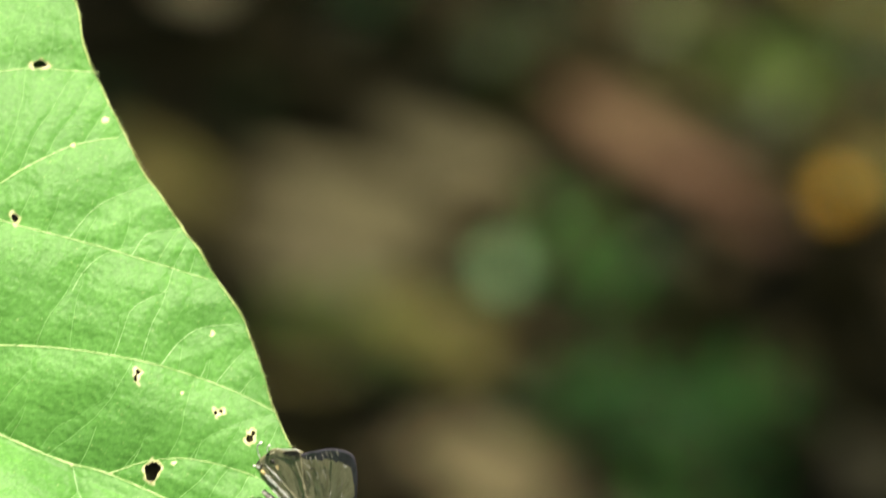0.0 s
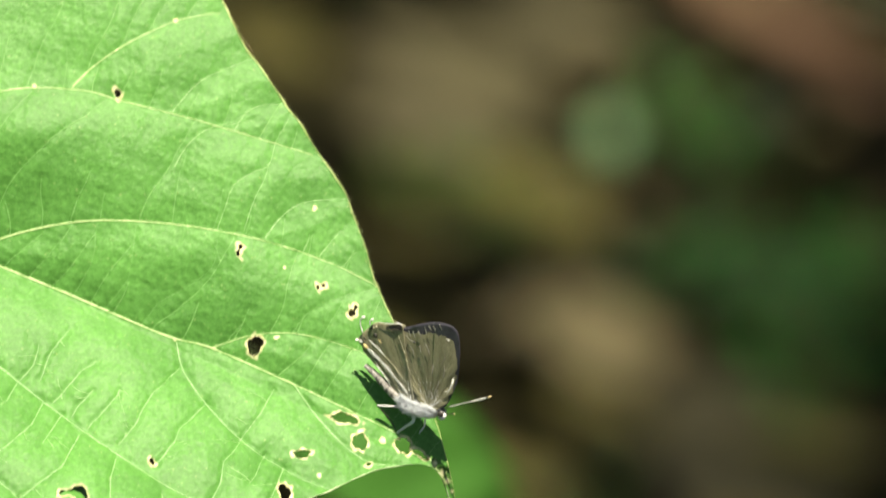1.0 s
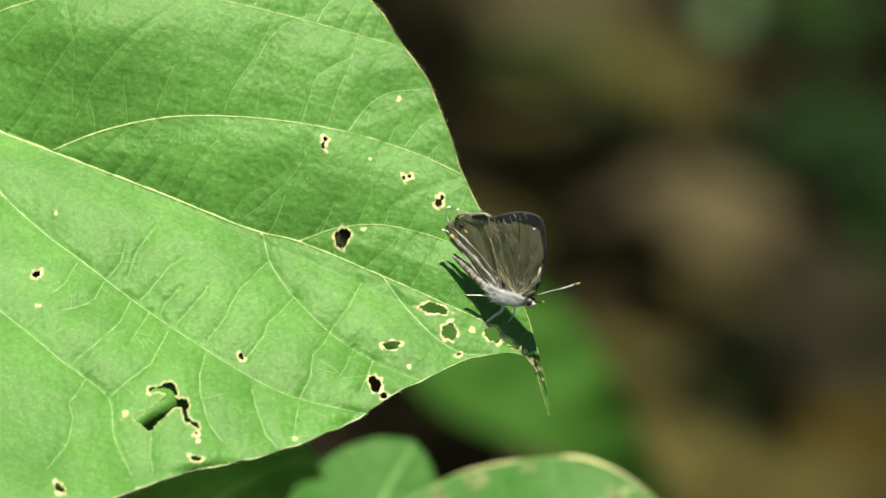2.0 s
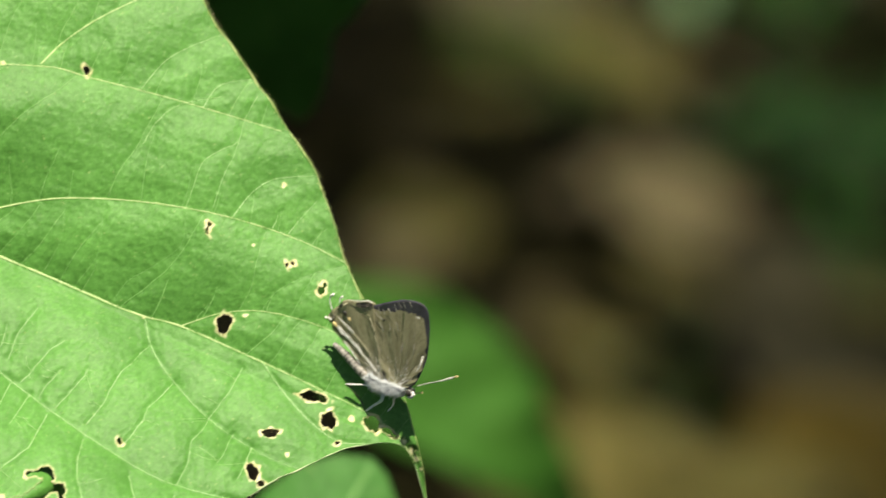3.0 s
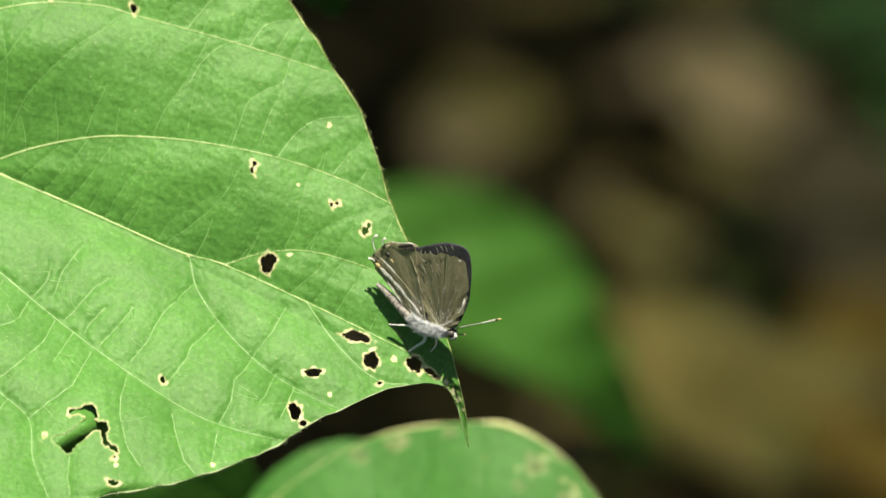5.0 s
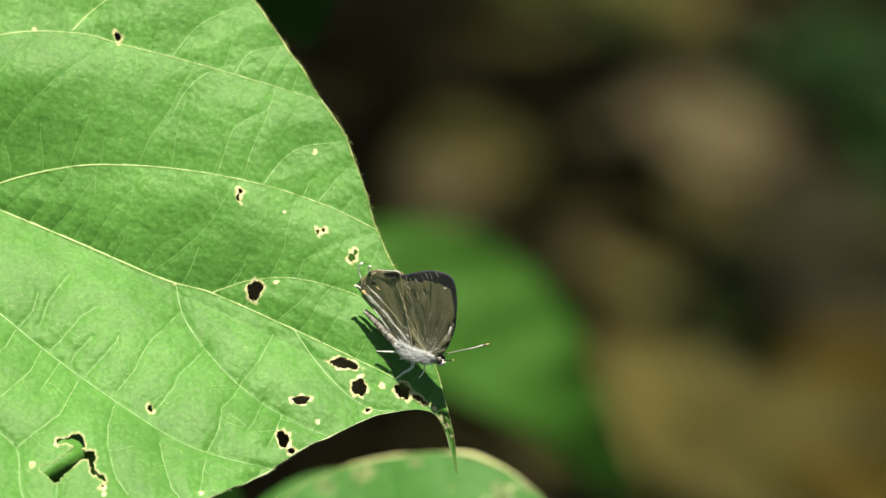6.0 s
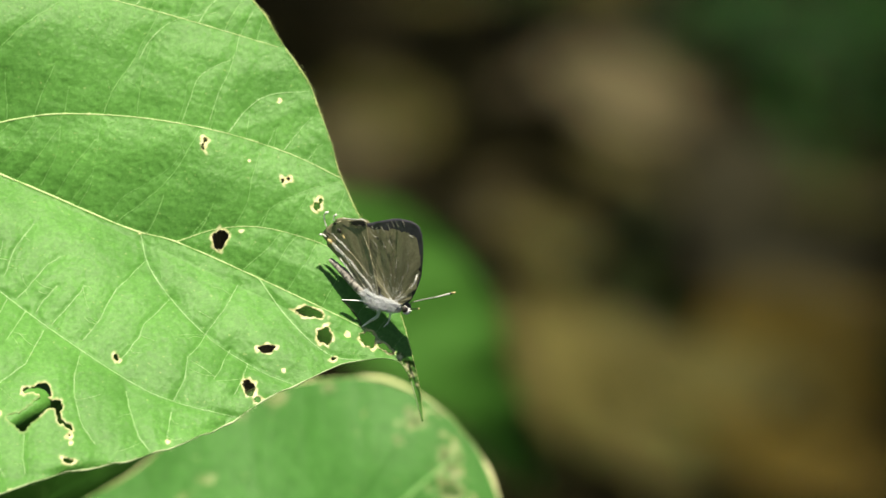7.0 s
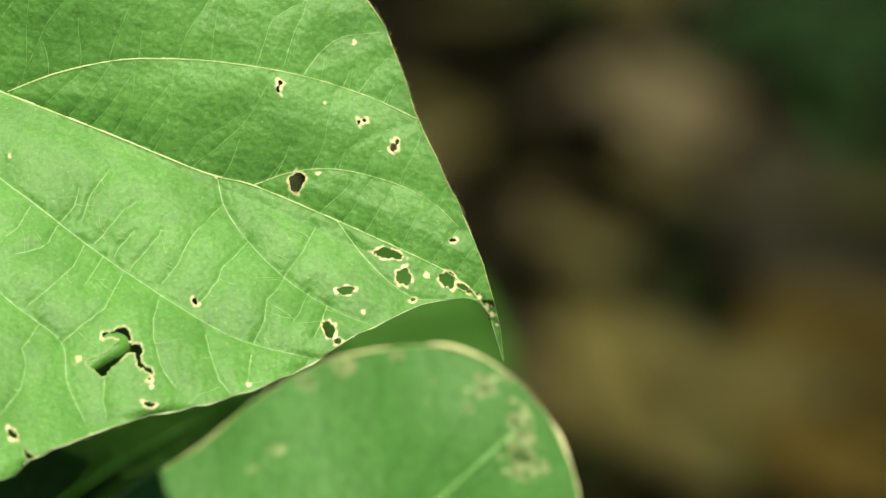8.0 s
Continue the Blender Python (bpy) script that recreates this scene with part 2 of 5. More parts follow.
def litter_material():
    m, nt, bsdf, out = material("leaf_litter_brown_dappled")
    one = nt.nodes.new("ShaderNodeNewGeometry").outputs["Random Per Island"]
    # dark tones stand for shade, the few bright ones for sun flecks
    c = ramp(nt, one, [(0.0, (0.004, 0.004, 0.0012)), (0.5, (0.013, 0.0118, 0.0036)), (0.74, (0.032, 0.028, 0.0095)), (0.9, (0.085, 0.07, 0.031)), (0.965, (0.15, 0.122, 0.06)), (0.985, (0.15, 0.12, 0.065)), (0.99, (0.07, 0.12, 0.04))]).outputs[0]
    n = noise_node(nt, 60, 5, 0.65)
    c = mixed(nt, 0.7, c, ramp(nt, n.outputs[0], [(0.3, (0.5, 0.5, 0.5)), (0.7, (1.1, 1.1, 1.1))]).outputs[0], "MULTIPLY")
    link(nt, c, bsdf.inputs["Base Color"])
    bsdf.inputs["Roughness"].default_value, bsdf.inputs["Specular IOR Level"].default_value = 0.85, 0.1
    bumped(nt, bsdf, n.outputs[0], 0.5, 0.002)
    return m


# sun glints put into the base colour of small added leaves
GLINT_GREEN = leaf_material("glint_pale_green", (0.29, 0.54, 0.24), (0.4, 0.66, 0.33), 0.5, 0.2, 0.3, 0.14)
GLINT_OLIVE = leaf_material("glint_olive", (0.19, 0.2, 0.09), (0.27, 0.28, 0.13), 0.35, 0.2, 0.3, 0.4)
GLINT_ORANGE = leaf_material("glint_orange", (0.85, 0.42, 0.03), (0.9, 0.5, 0.05), 0.5, 0.2, 0.3, 0.12)
LITTER = litter_material()
HERB = leaf_material("herb_green", (0.042, 0.205, 0.036), (0.095, 0.38, 0.072), 0.4, 0.25, 0.15)
HERB_MILD = leaf_material("herb_bluish_green", (0.03, 0.145, 0.032), (0.06, 0.24, 0.058), 0.4, 0.25, 0.15)
HERB_DULL = leaf_material("herb_dull_green", (0.098, 0.156, 0.031), (0.167, 0.254, 0.057), 0.5, 0.2, 0.15)
CANOPY = leaf_material("canopy_green", (0.02, 0.07, 0.012), (0.05, 0.14, 0.03), 0.45, 0.2, 0.05)
BARK = plain_material("tree_bark", (0.05, 0.035, 0.025), (0.14, 0.11, 0.085), 12, 0.9, 0.9, 0.01)


# ---- mesh helpers ----
def mesh_of(name, verts, faces, mat, smooth=True, attrs=None):
    me = bpy.data.meshes.new(name)
    verts = np.asarray(verts, dtype=np.float32)
    me.from_pydata(verts.tolist() if len(verts) < 20000 else [], [], faces if len(verts) < 20000 else [])
    if len(verts) >= 20000:
        quads = np.asarray(faces, dtype=np.int32)
        k = quads.shape[1]
        me.vertices.add(len(verts))
        me.vertices.foreach_set("co", verts.ravel())
        me.loops.add(quads.size)
        me.loops.foreach_set("vertex_index", quads.ravel())
        me.polygons.add(len(quads))
        me.polygons.foreach_set("loop_start", np.arange(0, quads.size, k, dtype=np.int32))
        me.update(calc_edges=True)
    me.polygons.foreach_set("use_smooth", np.full(len(me.polygons), smooth))
    for key, val in (attrs or {}).items():
        a = me.attributes.new(key, "FLOAT", "POINT")
        a.data.foreach_set("value", np.asarray(val, dtype=np.float32))
    me.materials.append(mat)
    me.validate()
    return me


def place(ob, parent):
    if parent is not None:
        ob.parent = parent
    return ob


def mesh_part(name, verts, faces, mat, parent, label="", attrs=None, smooth=True):
    ob = place(new(name, mesh_of(name, verts, faces, mat, smooth, attrs)), parent)
    return tagged(ob, label) if label else ob


def curve_points(ctrl, n):
    """n points along a smooth curve through the control points, evenly spaced."""
    p = np.array(ctrl, dtype=float)
    p = np.vstack([2 * p[0] - p[1], p, 2 * p[-1] - p[-2]])
    fine = []
    for i in range(1, len(p) - 2):
        u = np.linspace(0, 1, 24, endpoint=False)[:, None]
        a, b, c, d = p[i - 1], p[i], p[i + 1], p[i + 2]
        fine.append(0.5 * (2 * b + (c - a) * u + (2 * a - 5 * b + 4 * c - d) * u ** 2 + (3 * b - a - 3 * c + d) * u ** 3))
    fine = np.vstack(fine + [p[-2:-1]])
    s = np.concatenate([[0], np.cumsum(np.linalg.norm(np.diff(fine, axis=0), axis=1))])
    s /= s[-1]
    t = np.linspace(0, 1, n)
    return np.stack([np.interp(t, s, fine[:, k]) for k in range(fine.shape[1])], 1)


def stretch(ctrl, n, knots, at_s):
    """Like curve_points, but the control points with the numbers in knots fall on the fractions in at_s."""
    fine = curve_points(ctrl, 4000)
    near = [int(np.argmin(np.linalg.norm(fine - np.array(ctrl[k]), axis=1))) / 3999 for k in knots]
    s = np.interp(np.linspace(0, 1, n), [0, *at_s, 1], [0, *near, 1])
    return np.stack([np.interp(s, np.linspace(0, 1, 4000), fine[:, k]) for k in range(2)], 1)


def tube(points, radii, sides=6, flat=1.0):
    """Verts and faces of a tube along 3D points. flat: its height against its width (z)."""
    p = np.array(points, dtype=float)
    r = np.broadcast_to(np.asarray(radii, dtype=float), (len(p),))
    d = np.gradient(p, axis=0)
    d /= np.linalg.norm(d, axis=1)[:, None] + 1e-12
    up = np.tile(np.array([0.0, 0.0, 1.0]), (len(p), 1))
    up[np.abs(d[:, 2]) > 0.95] = (0, 1, 0)
    a = np.cross(d, up)
    a /= np.linalg.norm(a, axis=1)[:, None]
    b = np.cross(a, d)
    v, f = [], []
    for i in range(len(p)):
        for k in range(sides):
            w = 2 * math.pi * k / sides
            v.append(p[i] + r[i] * (math.cos(w) * a[i] + flat * math.sin(w) * b[i]))
    for i in range(len(p) - 1):
        for k in range(sides):
            j = (k + 1) % sides
            f.append((i * sides + k, i * sides + j, (i + 1) * sides + j, (i + 1) * sides + k))
    f.append(tuple(range(sides))[::-1])
    f.append(tuple((len(p) - 1) * sides + k for k in range(sides)))
    return v, f


def join(pieces):
    v, f = [], []
    for pv, pf in pieces:
        o = len(v)
        v.extend(pv)
        f.extend(tuple(i + o for i in face) for face in pf)
    return v, f


def ball(center, radii, rings=10, sides=14, turn=None):
    v, f = [], []
    for i in range(rings + 1):
        th = math.pi * i / rings
        for k in range(sides):
            w = 2 * math.pi * k / sides
            q = Vector((math.sin(th) * math.cos(w) * radii[0], math.sin(th) * math.sin(w) * radii[1], math.cos(th) * radii[2]))
            if turn is not None:
                q = turn @ q
            v.append(tuple(q + Vector(center)))
    for i in range(rings):
        for k in range(sides):
            j = (k + 1) % sides
            f.append((i * sides + k, (i + 1) * sides + k, (i + 1) * sides + j, i * sides + j))
    return v, f


def distance_field(points, x0, y0, step, nx, ny, rounds):
    """How far each cell of a grid lies from the nearest of the points, in steps' units."""
    g = np.full((nx, ny), 99.0)
    i = np.clip(((points[:, 0] - x0) / step).round().astype(int), 0, nx - 1)
    j = np.clip(((points[:, 1] - y0) / step).round().astype(int), 0, ny - 1)
    g[i, j] = 0
    for _ in range(rounds):
        h = np.pad(g, 1, constant_values=99)
        for a, b, w in ((0, 1, 1), (2, 1, 1), (1, 0, 1), (1, 2, 1), (0, 0, 1.414), (0, 2, 1.414), (2, 0, 1.414), (2, 2, 1.414)):
            g = np.minimum(g, h[a:a + nx, b:b + ny] + w)
    return g * step


def sample(g, x, y, x0, y0, step):
    u = np.clip((np.asarray(x) - x0) / step, 0, g.shape[0] - 1.001)
    v = np.clip((np.asarray(y) - y0) / step, 0, g.shape[1] - 1.001)
    i, j = u.astype(int), v.astype(int)
    a, b = u - i, v - j
    return (g[i, j] * (1 - a) * (1 - b) + g[i + 1, j] * a * (1 - b) + g[i, j + 1] * (1 - a) * b + g[i + 1, j + 1] * a * b)


def waves(x, y, size, seed, octaves=4):
    """Smooth uneven heights, about -1 to 1."""
    rng = np.random.RandomState(seed)
    out = np.zeros(np.shape(x))
    for _ in range(octaves * 3):
        w, ph, k = rng.uniform(0, 2 * math.pi), rng.uniform(0, 2 * math.pi), rng.uniform(0.6, 1.7)
        out = out + np.sin((np.cos(w) * x + np.sin(w) * y) * 2 * math.pi * k / size + ph)
    return out / math.sqrt(octaves * 3)


def blade(mid, upper, lower, knots, at_s, rows, cols, wavy=0.0):
    """The flat grid of a leaf between its midrib and its two margins: points, quads."""
    m = stretch(mid, rows, knots[0], at_s)
    u = stretch(upper, rows, knots[1], at_s)
    lo = stretch(lower, rows, knots[2], at_s)
    cu, cl = cols
    r = np.concatenate([-np.linspace(1, 0, cl, endpoint=False), np.linspace(0, 1, cu)])
    k = np.arange(rows)
    u, lo = (e + wavy * np.stack([waves(k, k * 0, 37, sd), waves(k, k * 0, 29, sd + 1)], 1) * np.minimum(1, (rows - 1 - k) / 60)[:, None] for e, sd in ((u, 41), (lo, 43)))
    side = np.where((r >= 0)[None, :, None], u[:, None, :], lo[:, None, :])
    pts = m[:, None, :] + (side - m[:, None, :]) * np.abs(r)[None, :, None]
    n = len(r)
    i = np.arange(rows - 1)[:, None] * n + np.arange(n - 1)[None, :]
    quads = np.stack([i, i + n, i + n + 1, i + 1], -1).reshape(-1, 4)
    return pts.reshape(-1, 2), quads, m, u, lo


def within(p, ring):
    """Which points lie inside a closed ring."""
    x, y = p[:, 0], p[:, 1]
    odd = np.zeros(len(p), bool)
    for a, b in zip(ring, np.roll(ring, -1, axis=0)):
        cross = (a[1] > y) != (b[1] > y)
        odd ^= cross & (x < (b[0] - a[0]) * (y - a[1]) / (b[1] - a[1] + 1e-12) + a[0])
    return odd


# ---- the large leaf ----
LEAF_MID = [(-111.4, 40.1), (-93.4, 33.6), (-78.4, 27.9), (-58.4, 20.1), (-42.4, 13.6), (-33.4, 11.2), (-18.4, 4.9), (-8.4, 0.4), (-0.4, -3.4), (4.6, -6.9), (7.8, -10.9), (9.6, -14.9), (10.7, -19.9)]
LEAF_UPPER = [(-111.4, 40.1), (-121.4, 64.1), (-105.4, 91.1), (-72.4, 102.6), (-49.4, 103.1), (-41.8, 96.1), (-39.4, 87.3), (-35.9, 79.3), (-27.9, 64.3), (-21.3, 55.3), (-13.6, 44.1), (-9.9, 38.3), (-7.3, 31.6), (-3.9, 22.1), (0.6, 12.6), (4.8, 3.6), (7.4, -3.9), (9.7, -11.9), (10.8, -19.9)]
LEAF_LOWER = [(-111.4, 40.1), (-128.4, 10.1), (-120.4, -24.9), (-100.4, -40.9), (-78.4, -40.7), (-72.4, -36.9), (-62.4, -33.1), (-54.4, -30.1), (-48.4, -28.9), (-38.4, -26.5), (-32.4, -24.4), (-23.4, -20.4), (-18.4, -16.9), (-12.4, -13.9), (-4.4, -10.1), (1.6, -9.0), (6.1, -9.2), (8.6, -13.1), (10.6, -19.9)]
UPPER_VEINS = {
    "v1": [(-33.4, 11.4), (-26.4, 13.7), (-18.4, 14.1), (-8.4, 11.6), (-1.4, 7.9), (2.8, 3.9)],
    "v2": [(-77.2, 27.8), (-68.4, 31.1), (-58.4, 33.3), (-49.4, 33.7), (-38.4, 33.0), (-25.4, 30.8), (-13.4, 27.1), (-4.2, 22.9)],
    "v3": [(-111.4, 40.1), (-90.4, 51.1), (-71.0, 56.6), (-58.0, 56.9), (-50.5, 55.1), (-41.0, 52.9), (-31.0, 50.3), (-16.2, 46.1)],
    "v4": [(-59.3, 57.4), (-55.4, 61.3), (-50.4, 64.9), (-45.5, 67.6), (-41.0, 69.6), (-36.5, 70.7), (-33.1, 71.2)],
    "v5": [(-111.4, 40.1), (-88.4, 66.1), (-68.4, 79.1), (-52.8, 82.8), (-44.8, 83.1), (-36.8, 82.8)],
    "v6": [(-111.4, 40.1), (-108.4, 64.1), (-98.4, 84.1), (-84.4, 96.1)],
}
LOWER_VEINS = {
    "w1": [(-98.4, 35.4), (-87.4, 21.1), (-78.4, 12.6), (-72.4, 8.1), (-63.4, 1.1), (-53.4, -5.9), (-41.4, -13.4), (-33.4, -16.9), (-21.4, -19.7)],
    "w2": [(-39.9, 12.3), (-38.4, 6.9), (-33.4, 0.1), (-26.4, -6.4), (-18.4, -11.2), (-12.4, -13.6)],
    "w3": [(-111.4, 40.1), (-98.4, 11.1), (-78.4, -7.7), (-72.4, -12.4), (-67.4, -16.9), (-66.4, -23.9), (-63.4, -30.4)],
    "w4": [(-18.9, 5.1), (-14.4, -0.9), (-9.4, -5.9), (-4.9, -8.7), (-0.4, -9.0)],
    "w5": [(-111.4, 40.1), (-113.4, 14.1), (-104.4, -15.9), (-90.4, -37.9)],
}
BRANCH_VEINS = {
    "b1": [(-40.8, 43.6), (-38.4, 47.6), (-34.4, 50.6), (-27.2, 52.1)],
    "b2": [(-24.7, 30.8), (-21.4, 35.1), (-17.4, 37.6), (-10.4, 38.4)],
    "b3": [(-30.4, 50.1), (-27.4, 54.1), (-21.4, 55.3)],
    "b4": [(-41.4, 53.3), (-37.4, 58.1), (-33.4, 60.6), (-26.9, 63.3)],
    "b5": [(-45.4, 16.1), (-43.2, 19.1), (-39.9, 21.1), (-35.4, 24.1), (-33.4, 26.6), (-32.8, 31.9)],
    "b14": [(-14.8, 27.9), (-12.4, 31.0), (-9.8, 33.8)],
}
EDGE_VEINS = {
    "b15": [(-10.6, 26.0), (-9.3, 27.8), (-7.8, 29.1)],
    "b16": [(-17.6, 28.9), (-16.9, 30.4), (-16.5, 31.8)],
    "b17": [(-33.0, 32.5), (-31.7, 36.3), (-30.2, 40.4), (-27.0, 42.7), (-24.1, 44.2), (-22.8, 48.4), (-20.7, 52.3)],
    "b18": [(-28.2, 32.5), (-26.4, 38.2), (-25.0, 41.0), (-23.9, 44.2)],
    "b7": [(-19.4, 14.1), (-16.4, 17.9), (-10.4, 20.9), (-4.9, 22.3)],
    "b8": [(-57.9, 20.9), (-56.2, 24.1), (-54.9, 27.3), (-54.4, 33.3)],
    "b9": [(-52.2, 18.6), (-49.9, 21.6), (-48.4, 24.6), (-47.4, 33.5)],
}
VEINS = {**UPPER_VEINS, **LOWER_VEINS, **BRANCH_VEINS, **EDGE_VEINS}
# cross veins on the lower half, above and below the long side vein
RUNGS_UPPER = [
    [(-61.7, 0.9), (-59.0, 3.9), (-56.9, 6.6), (-54.0, 8.4)],
    [(-55.3, -3.4), (-53.1, -1.0), (-50.4, 2.3), (-49.9, 3.6)],
    [(-58.2, -1.5), (-56.9, 0.7), (-54.6, 3.2)],
    [(-49.9, -6.3), (-47.2, -3.1), (-45.1, 1.2), (-44.0, 2.8), (-39.2, 7.6)],
    [(-43.4, -10.0), (-40.0, -5.8), (-39.0, -3.3), (-36.7, -1.2), (-34.7, 1.1)],
    [(-33.5, -16.7), (-31.6, -12.8), (-31.2, -9.0), (-29.3, -7.2), (-27.7, -4.4)],
    [(-26.5, -12.8), (-25.6, -11.4), (-23.8, -7.7)],
    [(-22.8, -15.5), (-21.5, -12.8), (-20.5, -10.0)],
    [(-67.4, 5.0), (-65.2, 7.6), (-64.4, 11.1)],
    [(-63.9, 5.0), (-62.3, 9.8), (-59.0, 14.1)],
    [(-27.5, -4.0), (-24.7, -0.3), (-22.4, 4.1)],
]
RUNGS_LOWER = [
    [(-73.0, 7.6), (-75.2, 3.9), (-77.4, 2.1)],
    [(-68.2, 4.2), (-69.8, 1.2), (-71.4, 0.1), (-75.7, -0.9)],
    [(-63.4, 0.7), (-65.5, -3.1), (-67.7, -5.2), (-73.6, -10.1)],
    [(-60.1, -1.2), (-62.3, -4.7), (-63.4, -6.4)],
    [(-56.9, -4.7), (-58.5, -7.9), (-59.9, -10.6), (-62.3, -12.2), (-67.4, -16.5)],
    [(-50.4, -9.0), (-51.3, -12.8), (-51.3, -15.5), (-49.6, -21.4), (-47.2, -24.6)],
    [(-42.1, -15.2), (-41.0, -19.2), (-39.7, -23.0), (-37.5, -25.7)],
    [(-33.8, -18.7), (-34.3, -21.4), (-34.6, -23.5)],
    [(-71.4, -13.3), (-74.4, -17.6), (-73.8, -20.3), (-74.6, -24.6), (-78.4, -29.4)],
    [(-59.9, -23.0), (-60.1, -26.8), (-59.6, -30.0)],
]
# holes and scars: place, half sizes, turn in degrees
EATEN = [  # eaten right through
    (-25.9, 11.9, 1.35, 1.75, 0), (-8.8, 18.0, 0.55, 0.8, 15), (-8.1, 19.0, 0.34, 0.55, -25), (-28.8, 29.5, 0.42, 0.42, 0), (-29.2, 28.3, 0.34, 0.55, 10), (-14.9, 22.5, 0.3, 0.42, 15), (-13.9, 22.8, 0.3, 0.4, -10),
    (-51.2, 56.4, 0.55, 0.8, 0), (-47.3, 84.0, 1.4, 0.6, 10), (-17.2, -7.3, 1.6, 0.7, 0), (-9.7, -0.8, 2.3, 1.0, -14),
    (-6.9, -4.9, 1.2, 1.7, 12), (-20.2, -14.2, 1.0, 1.6, 10), (-18.6, -16.3, 0.8, 0.5, 0), (-5.3, -8.9, 0.5, 0.3, 0),
    (1.7, 1.6, 0.65, 0.35, 0), (0.8, -5.4, 1.2, 1.7, 20), (3.8, -6.9, 1.6, 0.55, -25), (-43.9, -9.2, 0.45, 0.6, 20),
    (-64.6, -19.5, 0.2, 0.22, 0), (-51.9, -22.9, 0.3, 0.3, 0), (-52.0, -27.5, 0.9, 0.5, -10), (-76.2, -32.7, 0.7, 1.0, 30), (-80.2, 5.6, 0.9, 0.5, 15),
]
SCARS = [  # closed, cream
    (-60.2, -15.3, 0.5, 0.7, 8), (-51.6, -24.3, 0.35, 0.4, 0), (-34.4, -23.9, 0.4, 0.35, 0), (-62.3, -32.9, 0.4, 0.3, 0),
    (-20.9, 25.9, 0.25, 0.2, 0), (-76.7, 16.4, 0.3, 0.3, 0), (-79.9, -0.1, 0.4, 0.3, 0), (-2.9, -4.6, 0.45, 0.55, 0),
    (-14.1, -11.1, 0.4, 0.35, 0), (-15.7, 36.6, 0.4, 0.4, 0), (-41.1, 69.7, 0.35, 0.35, 0), (-35.5, 74.3, 0.5, 0.5, 0),
    (-29.0, 28.9, 0.5, 0.9, 0), (-14.4, 22.6, 0.8, 0.5, 0), (-8.5, 18.4, 0.8, 1.1, 0), (-22.1, 13.4, 0.4, 0.3, 0), (-49.5, 33.7, 0.25, 0.2, 0), (-66.0, 57.5, 0.35, 0.3, 0), (-40.2, 12.8, 0.3, 0.2, 0),
]
HOLES = [(*h, 1) for h in EATEN] + [(*h, 0) for h in SCARS]
TORN = [  # the large torn hole and the crack that runs on from it
    [(-63.3, -20.1), (-62.0, -19.3), (-60.6, -19.0), (-59.1, -17.9), (-57.8, -16.7), (-57.3, -16.2), (-58.1, -15.5), (-59.1, -15.5), (-60.0, -15.8), (-60.4, -15.2), (-59.9, -14.6), (-58.9, -14.8), (-58.0, -14.3), (-56.6, -13.8), (-55.6, -14.5), (-55.3, -15.7), (-55.6, -16.5), (-54.7, -17.0), (-53.7, -16.6), (-53.2, -17.7), (-53.5, -19.1), (-52.9, -20.5), (-51.4, -21.4), (-51.4, -22.1), (-52.5, -21.4), (-53.7, -20.8), (-54.2, -19.3), (-54.6, -18.4), (-55.6, -18.3), (-56.4, -18.8), (-57.5, -20.1), (-58.4, -20.8), (-59.4, -21.8), (-60.2, -22.5), (-61.7, -21.4)],
    [(-74.2, -35.6), (-73.4, -36.0), (-72.6, -36.7), (-71.4, -37.1), (-71.0, -38.2), (-72.2, -39.6), (-74.6, -40.6), (-74.4, -38.6), (-73.6, -37.4)],
]
GX, GY, STEP, NX, NY = -135.0, -46.0, 0.3, 500, 640
BASE = (-111.4, 40.1)


